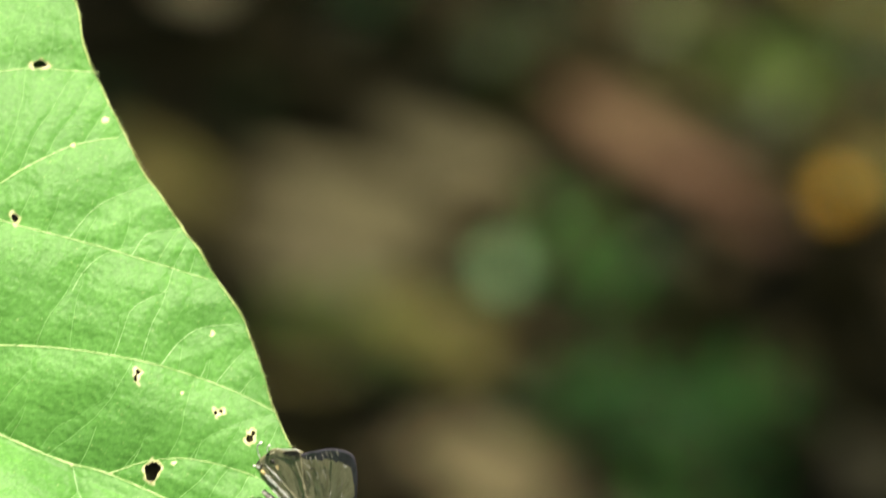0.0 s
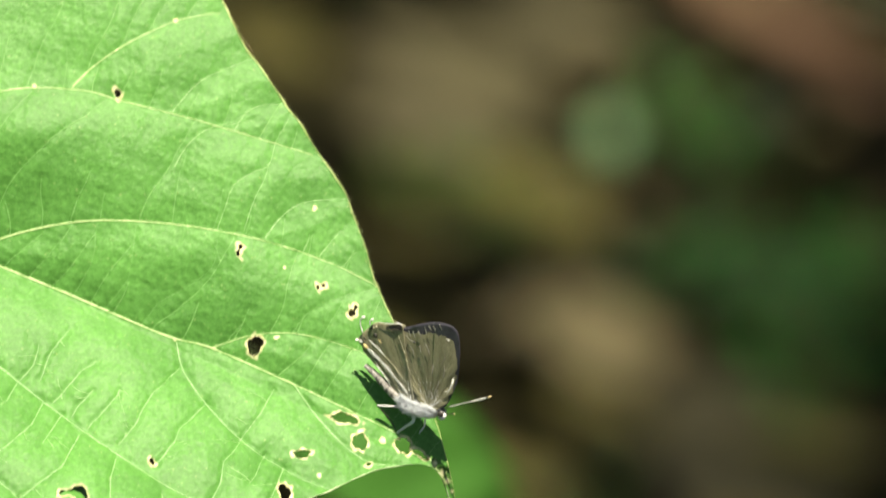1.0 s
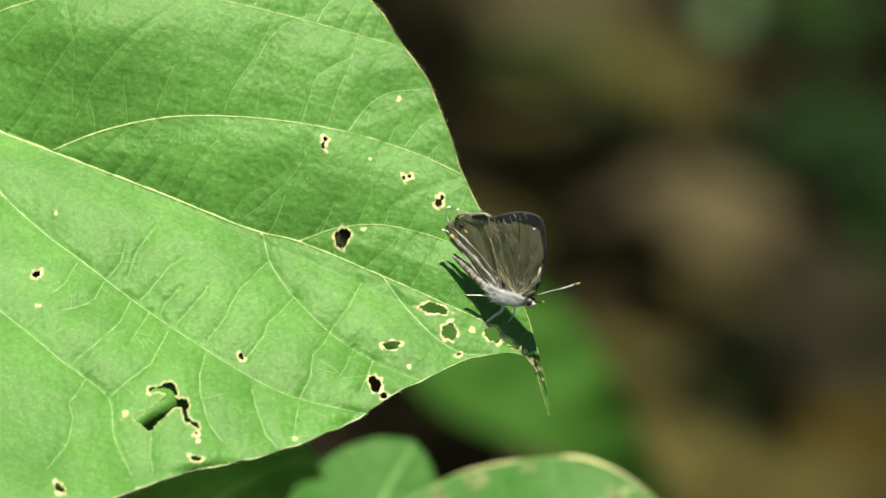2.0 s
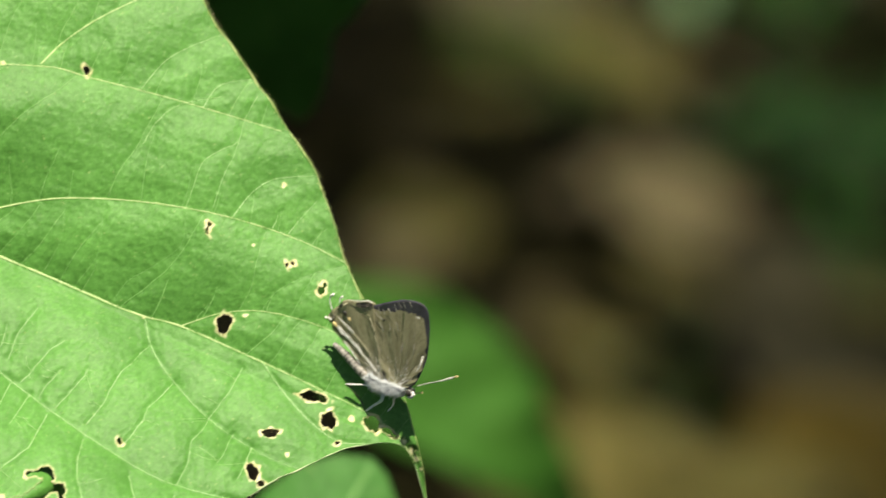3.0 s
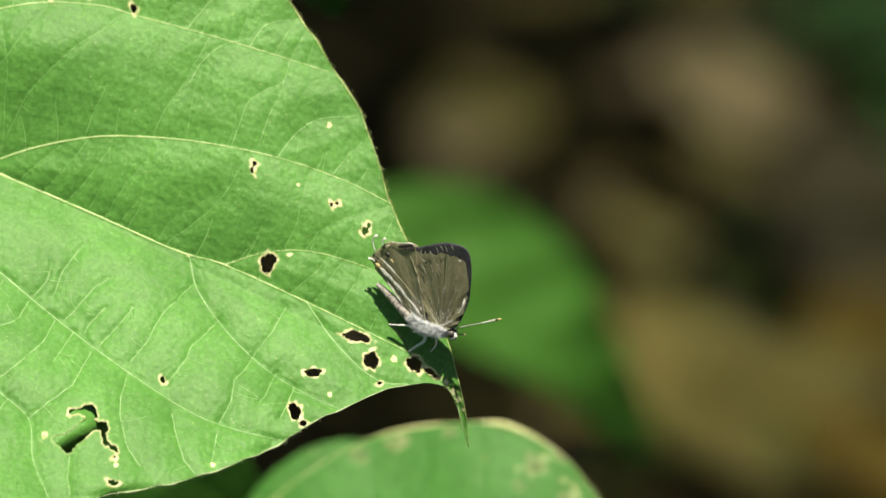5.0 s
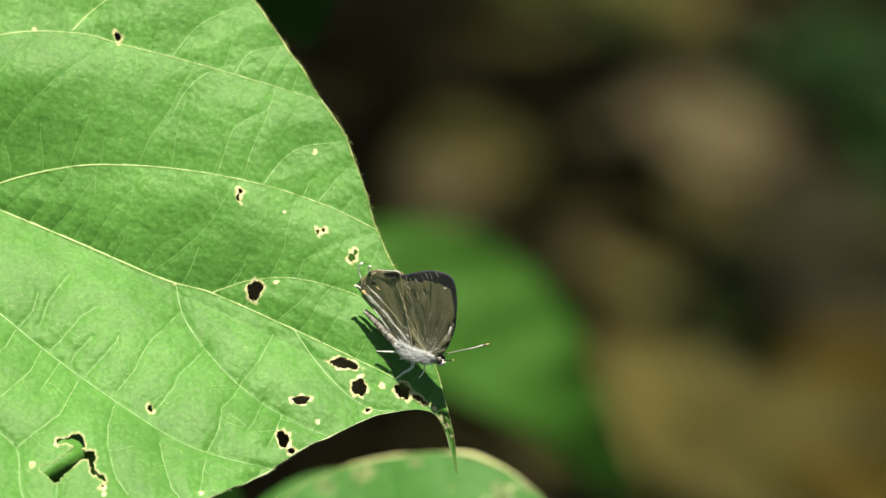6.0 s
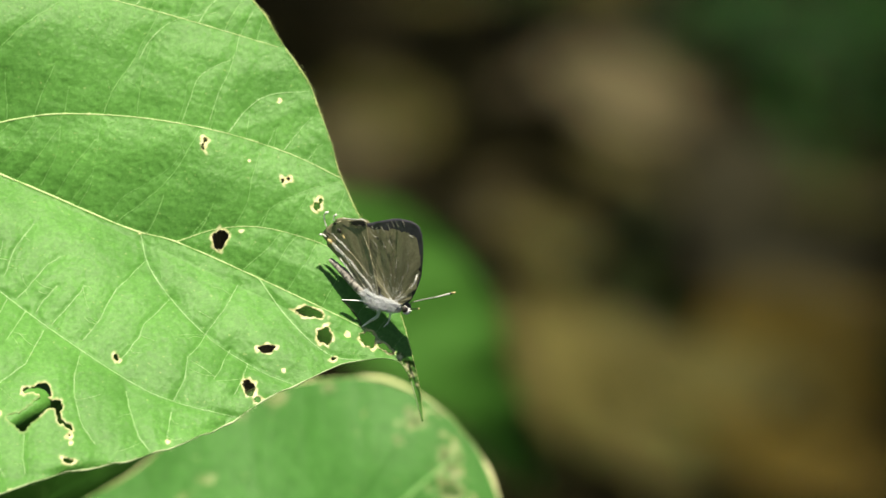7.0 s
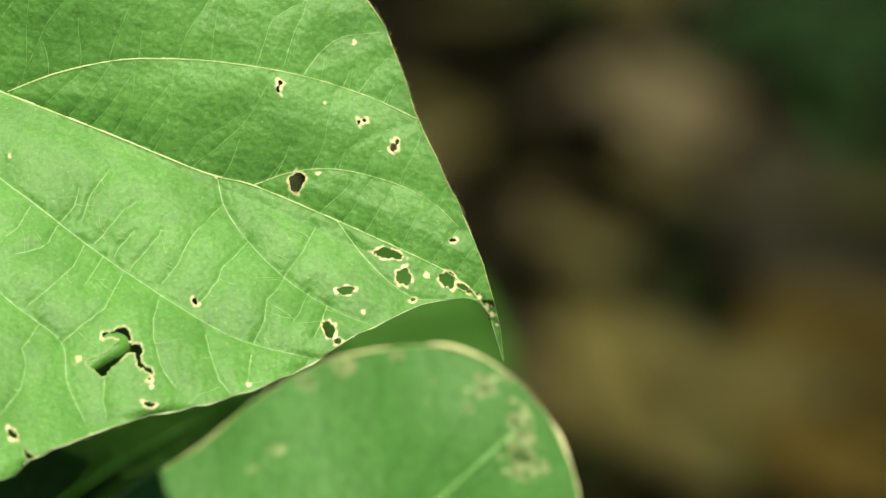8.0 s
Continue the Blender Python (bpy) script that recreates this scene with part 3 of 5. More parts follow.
def cross_veins(rng):
    """Fine veins that bridge the gaps between the side veins, ladder-like, with a bend."""
    lines = []
    # between the lower side veins: rungs square to them
    for rank, rung in enumerate(RUNGS_UPPER + RUNGS_LOWER):
        wide = 0.056 if rank < len(RUNGS_UPPER) else 0.075
        along = np.linspace(0, len(rung) - 1, 10 * len(rung))
        p = np.stack([np.interp(along, np.arange(len(rung)), [c[i] for c in rung]) for i in (0, 1)], 1)
        lines.append((p + 0.07 * np.stack([waves(p[:, 0], p[:, 1], 3, 61), waves(p[:, 0], p[:, 1], 3, 62)], 1), wide, True))
        for _ in range(2):
            a = p[rng.randint(4, len(p) - 3)]
            d = p[-1] - p[0]
            d = np.array([-d[1], d[0]]) / np.linalg.norm(d) * rng.choice([-1, 1]) + rng.uniform(-0.5, 0.5, 2)
            e = a + d * rng.uniform(1.5, 4.0)
            lines.append((curve_points([a, (a + e) / 2 + rng.uniform(-0.4, 0.4, 2), e], 9), 0.034, True))
    # on the upper half: rungs that climb from each side vein to the next, steeply, with small kinks
    main = {k: curve_points(v, 400) for k, v in UPPER_VEINS.items()}
    main["mid"] = curve_points(LEAF_MID, 900)
    near = distance_field(np.vstack([curve_points(v, 500) for v in VEINS.values()] + [main["mid"]]), GX, GY, STEP, NX, NY, 26)
    ring = np.vstack([curve_points(LEAF_UPPER, 400), curve_points(LEAF_MID, 300)[::-1]])
    for key, steep in (("mid", 58), ("v1", 62), ("v2", 79), ("v3", 74), ("v4", 66), ("v5", 80)):
        base = main[key]
        run = np.concatenate([[0], np.cumsum(np.linalg.norm(np.diff(base, axis=0), axis=1))])
        at = rng.uniform(2, 5)
        while at < run[-1] - 2:
            p = np.array([np.interp(at, run, base[:, 0]), np.interp(at, run, base[:, 1])])
            at += rng.uniform(4.2, 7.6)
            way = radians(steep + rng.uniform(-7, 7))
            line, whole = [p], rng.rand() < 0.62
            limit = 40 if whole else rng.uniform(4, 9)
            for n in range(30):
                way += rng.uniform(-0.13, 0.13) - (0.012 if key == "mid" else 0)
                p = p + 1.25 * np.array([math.cos(way), math.sin(way)])
                if not within(p[None], ring)[0] or n * 1.25 > limit:
                    break
                line.append(p)
                if n > 1 and float(sample(near, p[0], p[1], GX, GY, STEP)) < 0.6:
                    break
            if len(line) > 3:
                lines.append((curve_points(line, len(line) * 4), rng.uniform(0.05, 0.075), False))
                if len(line) > 7 and rng.rand() < 0.6:      # a side twig
                    c = line[rng.randint(3, len(line) - 3)]
                    w = way + rng.choice([-1, 1]) * rng.uniform(0.7, 1.2)
                    e = c + rng.uniform(2, 4.5) * np.array([math.cos(w), math.sin(w)])
                    lines.append((curve_points([c, (c + e) / 2 + rng.uniform(-0.3, 0.3, 2), e], 10), 0.036, False))
    return lines


def large_leaf():
    rng = np.random.RandomState(4)
    thing = new("leaf")
    tagged(thing, "large bright green leaf, sunlit, riddled with small cream-edged insect holes", "leaf")
    thing.matrix_world = FOCUS @ Matrix.Translation(Vector((*BASE, 0)) * MM)
    fine = cross_veins(rng)
    pts, quads, m, u, lo = blade(LEAF_MID, LEAF_UPPER, LEAF_LOWER,
                                 ((1, 9), (5, 16), (4, 16)), (0.16, 0.9), 560, (240, 150), 0.14)
    sides = [curve_points(v, 500) for v in (*UPPER_VEINS.values(), *LOWER_VEINS.values(), *BRANCH_VEINS.values())]
    df_main = distance_field(np.vstack(sides + [curve_points(LEAF_MID, 1500)]), GX, GY, STEP, NX, NY, 26)
    df_fine = distance_field(np.vstack([l for l, w, low in fine if w > 0.038] + [curve_points(v, 200) for v in EDGE_VEINS.values()]), GX, GY, STEP, NX, NY, 16)

    df_edge = distance_field(curve_points(LEAF_LOWER, 1500), GX, GY, STEP, NX, NY, 20)

    def height(x, y):
        """Millimetres towards the viewer."""
        d1, d2 = sample(df_main, x, y, GX, GY, STEP), sample(df_fine, x, y, GX, GY, STEP)
        z = -0.25 * y - 0.0006 * (x + 40) ** 2
        r = 0.40 * (x + 78.4) + 0.915 * (y - 28.1)      # across the midrib
        z = z + np.where(r < 0, -0.34 * r + 0.0022 * r * r, 0.235 * r * np.exp(-(r / 55) ** 2) * (1 - 0.6 * np.clip((x + 48) / 40, 0, 1)))
        low = 1 / (1 + np.exp(np.clip(r / 2.0, -30, 30)))
        z = z + (0.55 + 0.55 * low) * (1 - np.exp(-(d1 / 4.0) ** 2)) + (0.14 + 0.30 * low) * (1 - np.exp(-(d2 / (1.5 + 0.7 * low)) ** 2))
        roll = np.clip(1 - sample(df_edge, x, y, GX, GY, STEP) / 3.6, 0, 1) * np.clip(0.55 + 0.5 * waves(x, y, 14, 41), 0.1, 0.9) * np.clip((0 - x) / 14, 0, 1)
        z = z - 1.9 * roll ** 2
        z = z - (0.10 + 0.22 * low) * np.exp(-(d1 / 0.75) ** 2) - (0.09 + 0.14 * low) * np.exp(-(d2 / 0.5) ** 2)
        z = z + 0.36 * waves(x, y, 34, 3) + 0.06 * waves(x, y, 7, 5) + 0.03 * waves(x, y, 2.6, 6)
        z = z + 2.8 * np.exp(-((y - 49) / 10) ** 2 - ((x + 72) / 17) ** 2)      # a swelling next to the leaf's heart
        droop = np.clip((x - 2) / 9, 0, 1)
        return z - 1.5 * droop ** 2 - 0.75 * np.maximum(0, -y - 9.0) * np.clip((x - 4) / 3, 0, 1)

    # holes: faces inside are cut out, and the points next to the cut are drawn onto its edge
    def inside(p, hole, seed):
        x, y, a, b, turn, _ = hole
        w = radians(turn)
        dx, dy = p[..., 0] - x, p[..., 1] - y
        ux, uy = math.cos(w) * dx + math.sin(w) * dy, -math.sin(w) * dx + math.cos(w) * dy
        ang = np.arctan2(uy / b, ux / a)
        edge = 1 + 0.12 * np.sin(2 * ang + seed) + 0.10 * np.sin(3 * ang + 2.1 * seed) + 0.07 * np.sin(5 * ang + 3.7 * seed) + 0.03 * np.sin(8 * ang + 1.9 * seed) + 0.012 * np.sin(13 * ang + seed)
        rad = np.hypot(ux / a, uy / b)
        return rad / edge, (a + b) / 2

    scar, rot = np.zeros(len(pts)), np.zeros(len(pts))
    keep = np.ones(len(quads), bool)
    centre = pts[quads].mean(1)
    for n, hole in enumerate(HOLES):
        q, size = inside(pts, hole, n * 1.3)
        width = 0.46 / size
        if hole[5]:
            keep &= inside(centre, hole, n * 1.3)[0] > 1
            near = np.abs(q - 1) < 0.22 / size
            c = np.array(hole[:2])
            pts[near] = c + (pts[near] - c) / np.maximum(q[near], 0.2)[:, None]
            ring = np.clip(1 - (q - 1) / (width * np.clip(1 + 0.7 * waves(pts[:, 0], pts[:, 1], 2.2, n), 0.35, 2.0)), 0, 1)
            rot = np.maximum(rot, np.clip(1 - np.abs(q - 1) / (0.18 / size), 0, 1) * (0.25 + 0.25 * math.sin(n * 5.0)))
        else:
            ring = np.clip((1.25 - q) * 2.5, 0, 1)
        scar = np.maximum(scar, np.clip(ring * 1.6, 0, 1))
    for ring in TORN:
        ring = curve_points(ring + ring[:1], 240)
        ring = ring + 0.12 * np.stack([waves(ring[:, 0], ring[:, 1], 1.1, 1), waves(ring[:, 0], ring[:, 1], 1.0, 2)], 1)
        keep &= ~within(centre, ring)
        box = np.where((np.abs(pts - ring.mean(0)) < 12).all(1))[0]
        gap = np.linalg.norm(pts[box][:, None] - ring[None], axis=2)
        far, which = gap.min(1), gap.argmin(1)
        close = far < 0.2
        pts[box[close]] = ring[which[close]]
        worn = np.where((ring[which][:, 0] < -57.2) & (ring[which][:, 1] < -16.3), 0.3, 1.0)
        scar[box] = np.maximum(scar[box], np.clip(1.15 - far / 0.32, 0, 1) * worn)
        rot[box] = np.maximum(rot[box], np.clip(1 - far / 0.15, 0, 1) * (worn > 0.5) * 0.5)
    # the dry apex
    for x, y, size in ((6.5, -8.5, 0.4), (7.7, -10.2, 0.5), (8.7, -11.5, 0.42), (9.6, -13.4, 0.25)):
        d = np.hypot(pts[:, 0] - x, pts[:, 1] - y) / size + 0.4 * waves(pts[:, 0], pts[:, 1], 0.8, 8)
        scar = np.maximum(scar, np.clip(1.6 - d, 0, 1))
        rot = np.maximum(rot, 0.5 * np.exp(-((d - 1.9) / 0.4) ** 2))
    z = height(pts[:, 0], pts[:, 1])
    verts = lift(pts, z)
    body = mesh_part("blade", verts, quads[keep], LEAF, thing, attrs={"scar": scar, "rot": rot})
    thick = body.modifiers.new("thickness", "SOLIDIFY")
    thick.thickness, thick.offset = 0.00022, -1

    def vein(name, line, r0, r1, rise=0.03, sides=6):
        zz = height(line[:, 0], line[:, 1]) + rise
        v, f = tube(lift(line, zz), (r1 + (r0 - r1) * np.linspace(1, 0, len(line)) ** 1.4) * np.clip(1 + 0.25 * waves(line[:, 0], line[:, 1], 4, 77), 0.6, 1.5) * MM, sides, 0.5)
        return v, f

    def clear(line):
        ok = np.ones(len(line), bool)
        for ring in TORN:
            ok &= ~within(line, np.array(ring))
        for n, hole in enumerate(HOLES):
            if hole[5]:
                ok &= inside(line, hole, n * 1.3)[0] > 1
        return ok

    def runs(line):
        ok, out, cur = clear(line), [], []
        for p, k in zip(line, ok):
            if k:
                cur.append(p)
            elif len(cur) > 3:
                out.append(np.array(cur))
                cur = []
            else:
                cur = []
        return out + ([np.array(cur)] if len(cur) > 3 else [])

    mid = curve_points(LEAF_MID, 500)
    mesh_part("midrib", *vein("midrib", mid[:470], 0.3, 0.06, 0.0), VEIN, thing, "pale midrib")
    for k, v in VEINS.items():
        thin = 0.04 if k in ("b5", "b7", "b8", "b9") else 0.05 if k in ("b14", "b15", "b16", "b17", "b18") else 0.085 if k == "v1" else 0.15 if k[0] == "v" else 0.07 if k == "w2" else 0.115 if k[0] == "w" else 0.07
        piece = join([vein("side_vein", r, thin * (1 - 0.5 * i), thin * 0.4) for i, r in enumerate(runs(curve_points(v, 260)))][:1]
                     + [vein("side_vein", r, thin * 0.7, thin * 0.4) for r in runs(curve_points(v, 260))[1:]])
        mesh_part("side_vein", *piece, VEIN if k[0] == "v" else VEIN_FINE if k in ("b5", "b7", "b8", "b9") else VEIN_LOW, thing)
    for low, mat in ((True, VEIN_LOW), (False, VEIN_FINE)):
        bits = [vein("fine", r, w, w * 0.8, 0.03, 4) for l, w, k in fine if k == low for r in runs(l)]
        tagged(mesh_part("fine_venation", *join(bits), mat, thing, "network of fine veins"), kind="stuff")
    for name, edge in (("margin", u), ("margin", lo)):
        line = edge[60:]
        zz = height(line[:, 0], line[:, 1]) + (0.05 if edge is u else 0)
        thick_rim = 0.09 if edge is u else 0.1
        bits = [tube(lift(line, zz), thick_rim * np.where(line[:, 0] > -9, 0.5, 1) * np.clip(1 + 0.8 * waves(line[:, 0], line[:, 1], 9, 9), 0.3, 2.4) * MM, 5)]
        for p, h in zip(line[::1], zz):
            for _ in range(2 if edge is u and p[0] < 5 else 1 if p[0] < -15 else 0):
                w = rng.uniform(0, 2 * math.pi)
                q = p + rng.uniform(-0.2, 0.2, 2)
                e = q + rng.uniform(0.3, 0.8) * np.array([math.cos(w), math.sin(w)])
                bits.append(tube(lift(np.array([q, e]), np.array([h, h + rng.uniform(-0.2, 0.3)])), np.array([0.03, 0.008]) * MM, 3))
        mesh_part(name, *join(bits), RIM if edge is u else RIM_PALE, thing, "pale downy leaf edge")
    bits = []
    for k in np.linspace(0, 1, 9):
        p = np.array([(-30.4 + 3.4 * k, 70.6 - 5.6 * k)]) + rng.uniform(-0.12, 0.12, (1, 2)) - (0.55, 0.35)
        c = lift(p, height(p[:, 0], p[:, 1]) + 0.25)[0]
        r = rng.uniform(0.05, 0.1)
        bits.append(ball(tuple(c), (r * MM, r * 1.5 * MM, r * 0.5 * MM), 8, 10))
    mesh_part("dry_edge", *join(bits), DRY, thing, "dry pinkish curled bit of the leaf edge")
    # added sheet for green behind the torn hole, bent down from its upper side
    across, along = np.meshgrid(np.linspace(-1.6, 5.2, 26), np.linspace(-1.6, 9.6, 30), indexing="ij")
    flat = np.stack([-63.6 + 0.83 * along + 0.555 * across, -19.7 + 0.555 * along - 0.83 * across], -1).reshape(-1, 2)
    drop = 0.07 + 0.38 * np.maximum(0, across - 0.9).ravel() ** 2 + 0.22 * np.maximum(0, along - 5.6).ravel() ** 2
    k = np.arange(25)[:, None] * 30 + np.arange(29)[None, :]
    mesh_part("hole_filler", lift(flat, height(flat[:, 0], flat[:, 1]) - drop), np.stack([k, k + 1, k + 31, k + 30], -1).reshape(-1, 4), LEAF, thing, "bent leaf sheet added for the green seen through a torn hole")
    # stalk
    p = curve_points([(0, 0, 10 * -1.0), (-14, 6, -13), (-30, 6, -22), (-45, -8, -38)], 24) * MM
    mesh_part("petiole", *tube(p, np.linspace(1.4, 1.9, 24) * MM, 8), STALK, thing)
    thing["stalk_end"] = tuple(float(c) for c in p[-1])
    return thing, height


def lift(p, z):
    """Flat points and heights in millimetres into the leaf's space, about its base, in metres."""
    p, z = np.asarray(p), np.asarray(z)
    k = 1 - z / 1300
    return np.stack([p[:, 0] * k - BASE[0], p[:, 1] * k - BASE[1], z], 1) * MM


# ---- other leaves of the plant ----
def side_leaf(label, depth, mid, upper, lower, mat, dents, seed, bend=0.12, rim=0.12, spots=(), tilt=(0, 0), pleats=0.08, droop=0.0, ribs=8):
    """A leaf by its midrib and its two margins, at a depth behind the large leaf; all in millimetres."""
    rng = np.random.RandomState(seed)
    thing = tagged(new("leaf"), label, "leaf")
    base = np.array(mid[0])
    thing.matrix_world = FOCUS @ Matrix.Translation(Vector((*base, depth)) * MM)
    pts, quads, m, u, lo = blade(mid, upper, lower, ((1,), (len(upper) // 2,), (len(lower) // 2,)), (0.45,), 170, (70, 70))
    tip = np.array(mid[-1])
    axis = (tip - base) / np.linalg.norm(tip - base)
    length = np.linalg.norm(tip - base)
    side = np.array([-axis[1], axis[0]])

    def height(p):
        s, r = (p - base) @ axis, (p - base) @ side
        rib = np.abs(((s - np.abs(r) * 0.7) / (length / ribs)) % 1 - 0.5) * 2
        return (-bend * r ** 2 / 60 + tilt[0] * (p[:, 0] - base[0]) + tilt[1] * (p[:, 1] - base[1])
                - pleats * (np.exp(-((rib - 1) / 0.2) ** 2) if pleats < 0.5 else rib) - droop * np.maximum(0, s - 0.55 * length) ** 2
                + dents * waves(p[:, 0], p[:, 1], 45, seed))

    def up(p, z):
        k = (1 - z / (1300 - depth))[:, None]
        return np.column_stack([p * k - base, z]) * MM

    scar, rot = np.zeros(len(pts)), np.zeros(len(pts))
    for x, y, a, b in spots:
        d = np.hypot((pts[:, 0] - x) / a, (pts[:, 1] - y) / b) + 0.5 * waves(pts[:, 0], pts[:, 1], 3.5, seed + 3)
        scar = np.maximum(scar, 0.33 * np.exp(-((d - 0.75) / 0.3) ** 2))
        rot = np.maximum(rot, np.clip((0.85 - d) * 1.2, 0, 0.45))
    body = mesh_part("blade", up(pts, height(pts)), quads.tolist(), mat, thing, attrs={"scar": scar, "rot": rot})
    t = body.modifiers.new("thickness", "SOLIDIFY")
    t.thickness = 0.00025
    line = curve_points(mid, 80)[:-2]
    mesh_part("midrib", *tube(up(line, height(line) + 0.05), np.linspace(0.8, 0.2, len(line)) * MM, 6, 0.6), VEIN_FINE if mat is LEAF_SMOOTH else mat, thing)
    for k in range(1, 8):
        for s, edge in ((1, u), (-1, lo)):
            a = m[int(k / 9 * (len(m) - 1))]
            b = edge[int(min(0.97, k / 9 + 0.2) * (len(edge) - 1))]
            c = a + (b - a) * np.linspace(0, 0.96, 30)[:, None] + axis * np.sin(np.linspace(0, math.pi, 30))[:, None] * -2
            mesh_part("side_vein", *tube(up(c, height(c) + 0.03), np.linspace(0.22, 0.08, 30) * MM, 5, 0.5), mat, thing)
    for edge in (u, lo):
        mesh_part("margin", *tube(up(edge, height(edge)), rim * np.clip((1 + (1.1 if rim > 0.2 else 0) * waves(edge[:, 0], edge[:, 1], 16, seed + 5)) * (np.clip((edge[:, 0] + 34) / 30, 0.3, 1.15) if rim > 0.2 else 1), 0.25, 2.2) * MM, 6), RIM_CREAM if rim > 0.2 else mat, thing)
    p = np.array([(0, 0, 0), (-8, -4, -8), (-22, -16, -22), (-34, -30, -30)], dtype=float)
    p[:, :2] = (-axis[None, :] * np.array([0, 12, 30, 50])[:, None])
    p[:, 2] = (0, -4, -12, -26)
    mesh_part("petiole", *tube(curve_points(p, 20) * MM, np.linspace(1.1, 1.5, 20) * MM, 8), STALK, thing)
    thing["stalk_end"] = tuple(float(c) for c in p[-1] * MM)
    return thing


LEAF_LARGE, _ = large_leaf()
LEAF_BELOW = side_leaf(
    "smooth green leaf with pale edge and brown blotches, below another leaf", -100,
    [(-57.5, -97.9), (-24.1, -68.8), (-2.6, -49.4), (19.0, -30.0)],
    [(-57.5, -97.9), (-80.1, -79.6), (-74.7, -60.2), (-62.4, -47.5), (-47.0, -38.0), (-37.0, -29.7), (-25.7, -22.8), (-15.0, -19.6), (-1.5, -18.3), (7.1, -20.6), (14.2, -25.2), (18.7, -30.3)],
    [(-57.5, -97.9), (-19.8, -95.7), (12.5, -79.6), (27.6, -61.3), (26.0, -47.5), (24.6, -41.9), (22.2, -35.6), (19.0, -30.3)],
    LEAF_SMOOTH, 0.5, 11, rim=0.26, tilt=(0.05, -0.3), spots=[
        (-18.7, -22.7, 1.6, 1.4), (-25.7, -25.2, 1.8, 1.2), (8.0, -26.1, 2.0, 1.8), (14.8, -34.0, 2.2, 3.4), (15.0, -39.5, 2.6, 3.6),
        (4.7, -30.0, 0.8, 0.8), (-31.6, -37.9, 0.8, 0.8), (-36.0, -42.0, 0.7, 0.6), (18.5, -42.0, 1.2, 0.8), (-9.0, -20.5, 1.0, 0.8), (12.5, -24.0, 1.2, 1.0)])
LEAF_BEHIND = side_leaf(
    "bright green sunlit leaf hanging behind the large leaf, its tip drooping", -800,
    [(-34.1, 20.3), (-6.1, 6.0), (17.4, -12.1), (38.0, -32.0), (58.5, -53.5)],
    [(-34.1, 20.3), (-20.6, 25.0), (-9.0, 26.2), (4.0, 25.0), (17.0, 18.2), (29.5, 7.2), (37.5, -4.0), (43.5, -16.8), (50.4, -32.0), (58.7, -53.3)],
    [(-34.1, 20.3), (-27.2, 3.8), (-20.1, -6.0), (-8.3, -17.0), (11.4, -25.5), (24.6, -31.7), (37.8, -40.1), (48.4, -48.5), (58.6, -53.8)],
    LEAF_MIDTONE, 1.0, 12, bend=-0.25, pleats=1.4, droop=0.016, ribs=5)
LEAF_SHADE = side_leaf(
    "leaf hanging in shade, shade put into its dark green, with dry reddish edge spots", -180,
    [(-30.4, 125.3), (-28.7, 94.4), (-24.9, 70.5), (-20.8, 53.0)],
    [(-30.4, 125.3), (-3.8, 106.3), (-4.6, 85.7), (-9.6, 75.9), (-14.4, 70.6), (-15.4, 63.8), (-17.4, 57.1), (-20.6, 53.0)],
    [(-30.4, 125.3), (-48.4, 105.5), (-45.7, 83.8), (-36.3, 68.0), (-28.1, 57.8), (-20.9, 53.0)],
    LEAF_SHADE_TONE, 0.3, 13, bend=0.0, tilt=(0.0, 0.73))
LEAF_LOW = side_leaf(
    "green leaf half hidden under the large leaf", -150,
    [(-37.2, -67.8), (-30.5, -51.0), (-23.8, -37.6), (-17.1, -25.9)],
    [(-37.2, -67.8), (-45.0, -49.9), (-41.7, -36.5), (-33.9, -28.7), (-24.9, -25.1), (-17.1, -25.6)],
    [(-37.2, -67.8), (-24.9, -65.5), (-14.9, -52.1), (-12.1, -38.8), (-14.3, -29.8), (-16.9, -26.3)],
    LEAF_SMOOTH, 0.8, 14, tilt=(0.0, -0.3))
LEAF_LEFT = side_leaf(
    "leaf in the shade under the large leaf, shade put into its green too", -120,
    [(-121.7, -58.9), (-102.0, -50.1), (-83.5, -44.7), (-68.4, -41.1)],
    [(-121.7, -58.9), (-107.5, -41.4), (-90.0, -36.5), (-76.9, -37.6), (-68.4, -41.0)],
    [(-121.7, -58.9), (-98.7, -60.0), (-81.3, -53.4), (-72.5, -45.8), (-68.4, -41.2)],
    LEAF_SHADE_TONE, 0.8, 15, tilt=(0.0, 0.3))
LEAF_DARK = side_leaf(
    "leaf in deep shade behind the lower leaves, its green darkened for that", -190,
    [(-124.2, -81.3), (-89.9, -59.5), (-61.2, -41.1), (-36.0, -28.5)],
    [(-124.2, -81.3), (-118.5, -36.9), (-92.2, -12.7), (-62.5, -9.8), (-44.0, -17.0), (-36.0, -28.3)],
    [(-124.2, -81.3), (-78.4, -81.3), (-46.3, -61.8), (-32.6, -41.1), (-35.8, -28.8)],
    LEAF_SHADE_TONE, 0.8, 16, tilt=(0.0, 0.62))


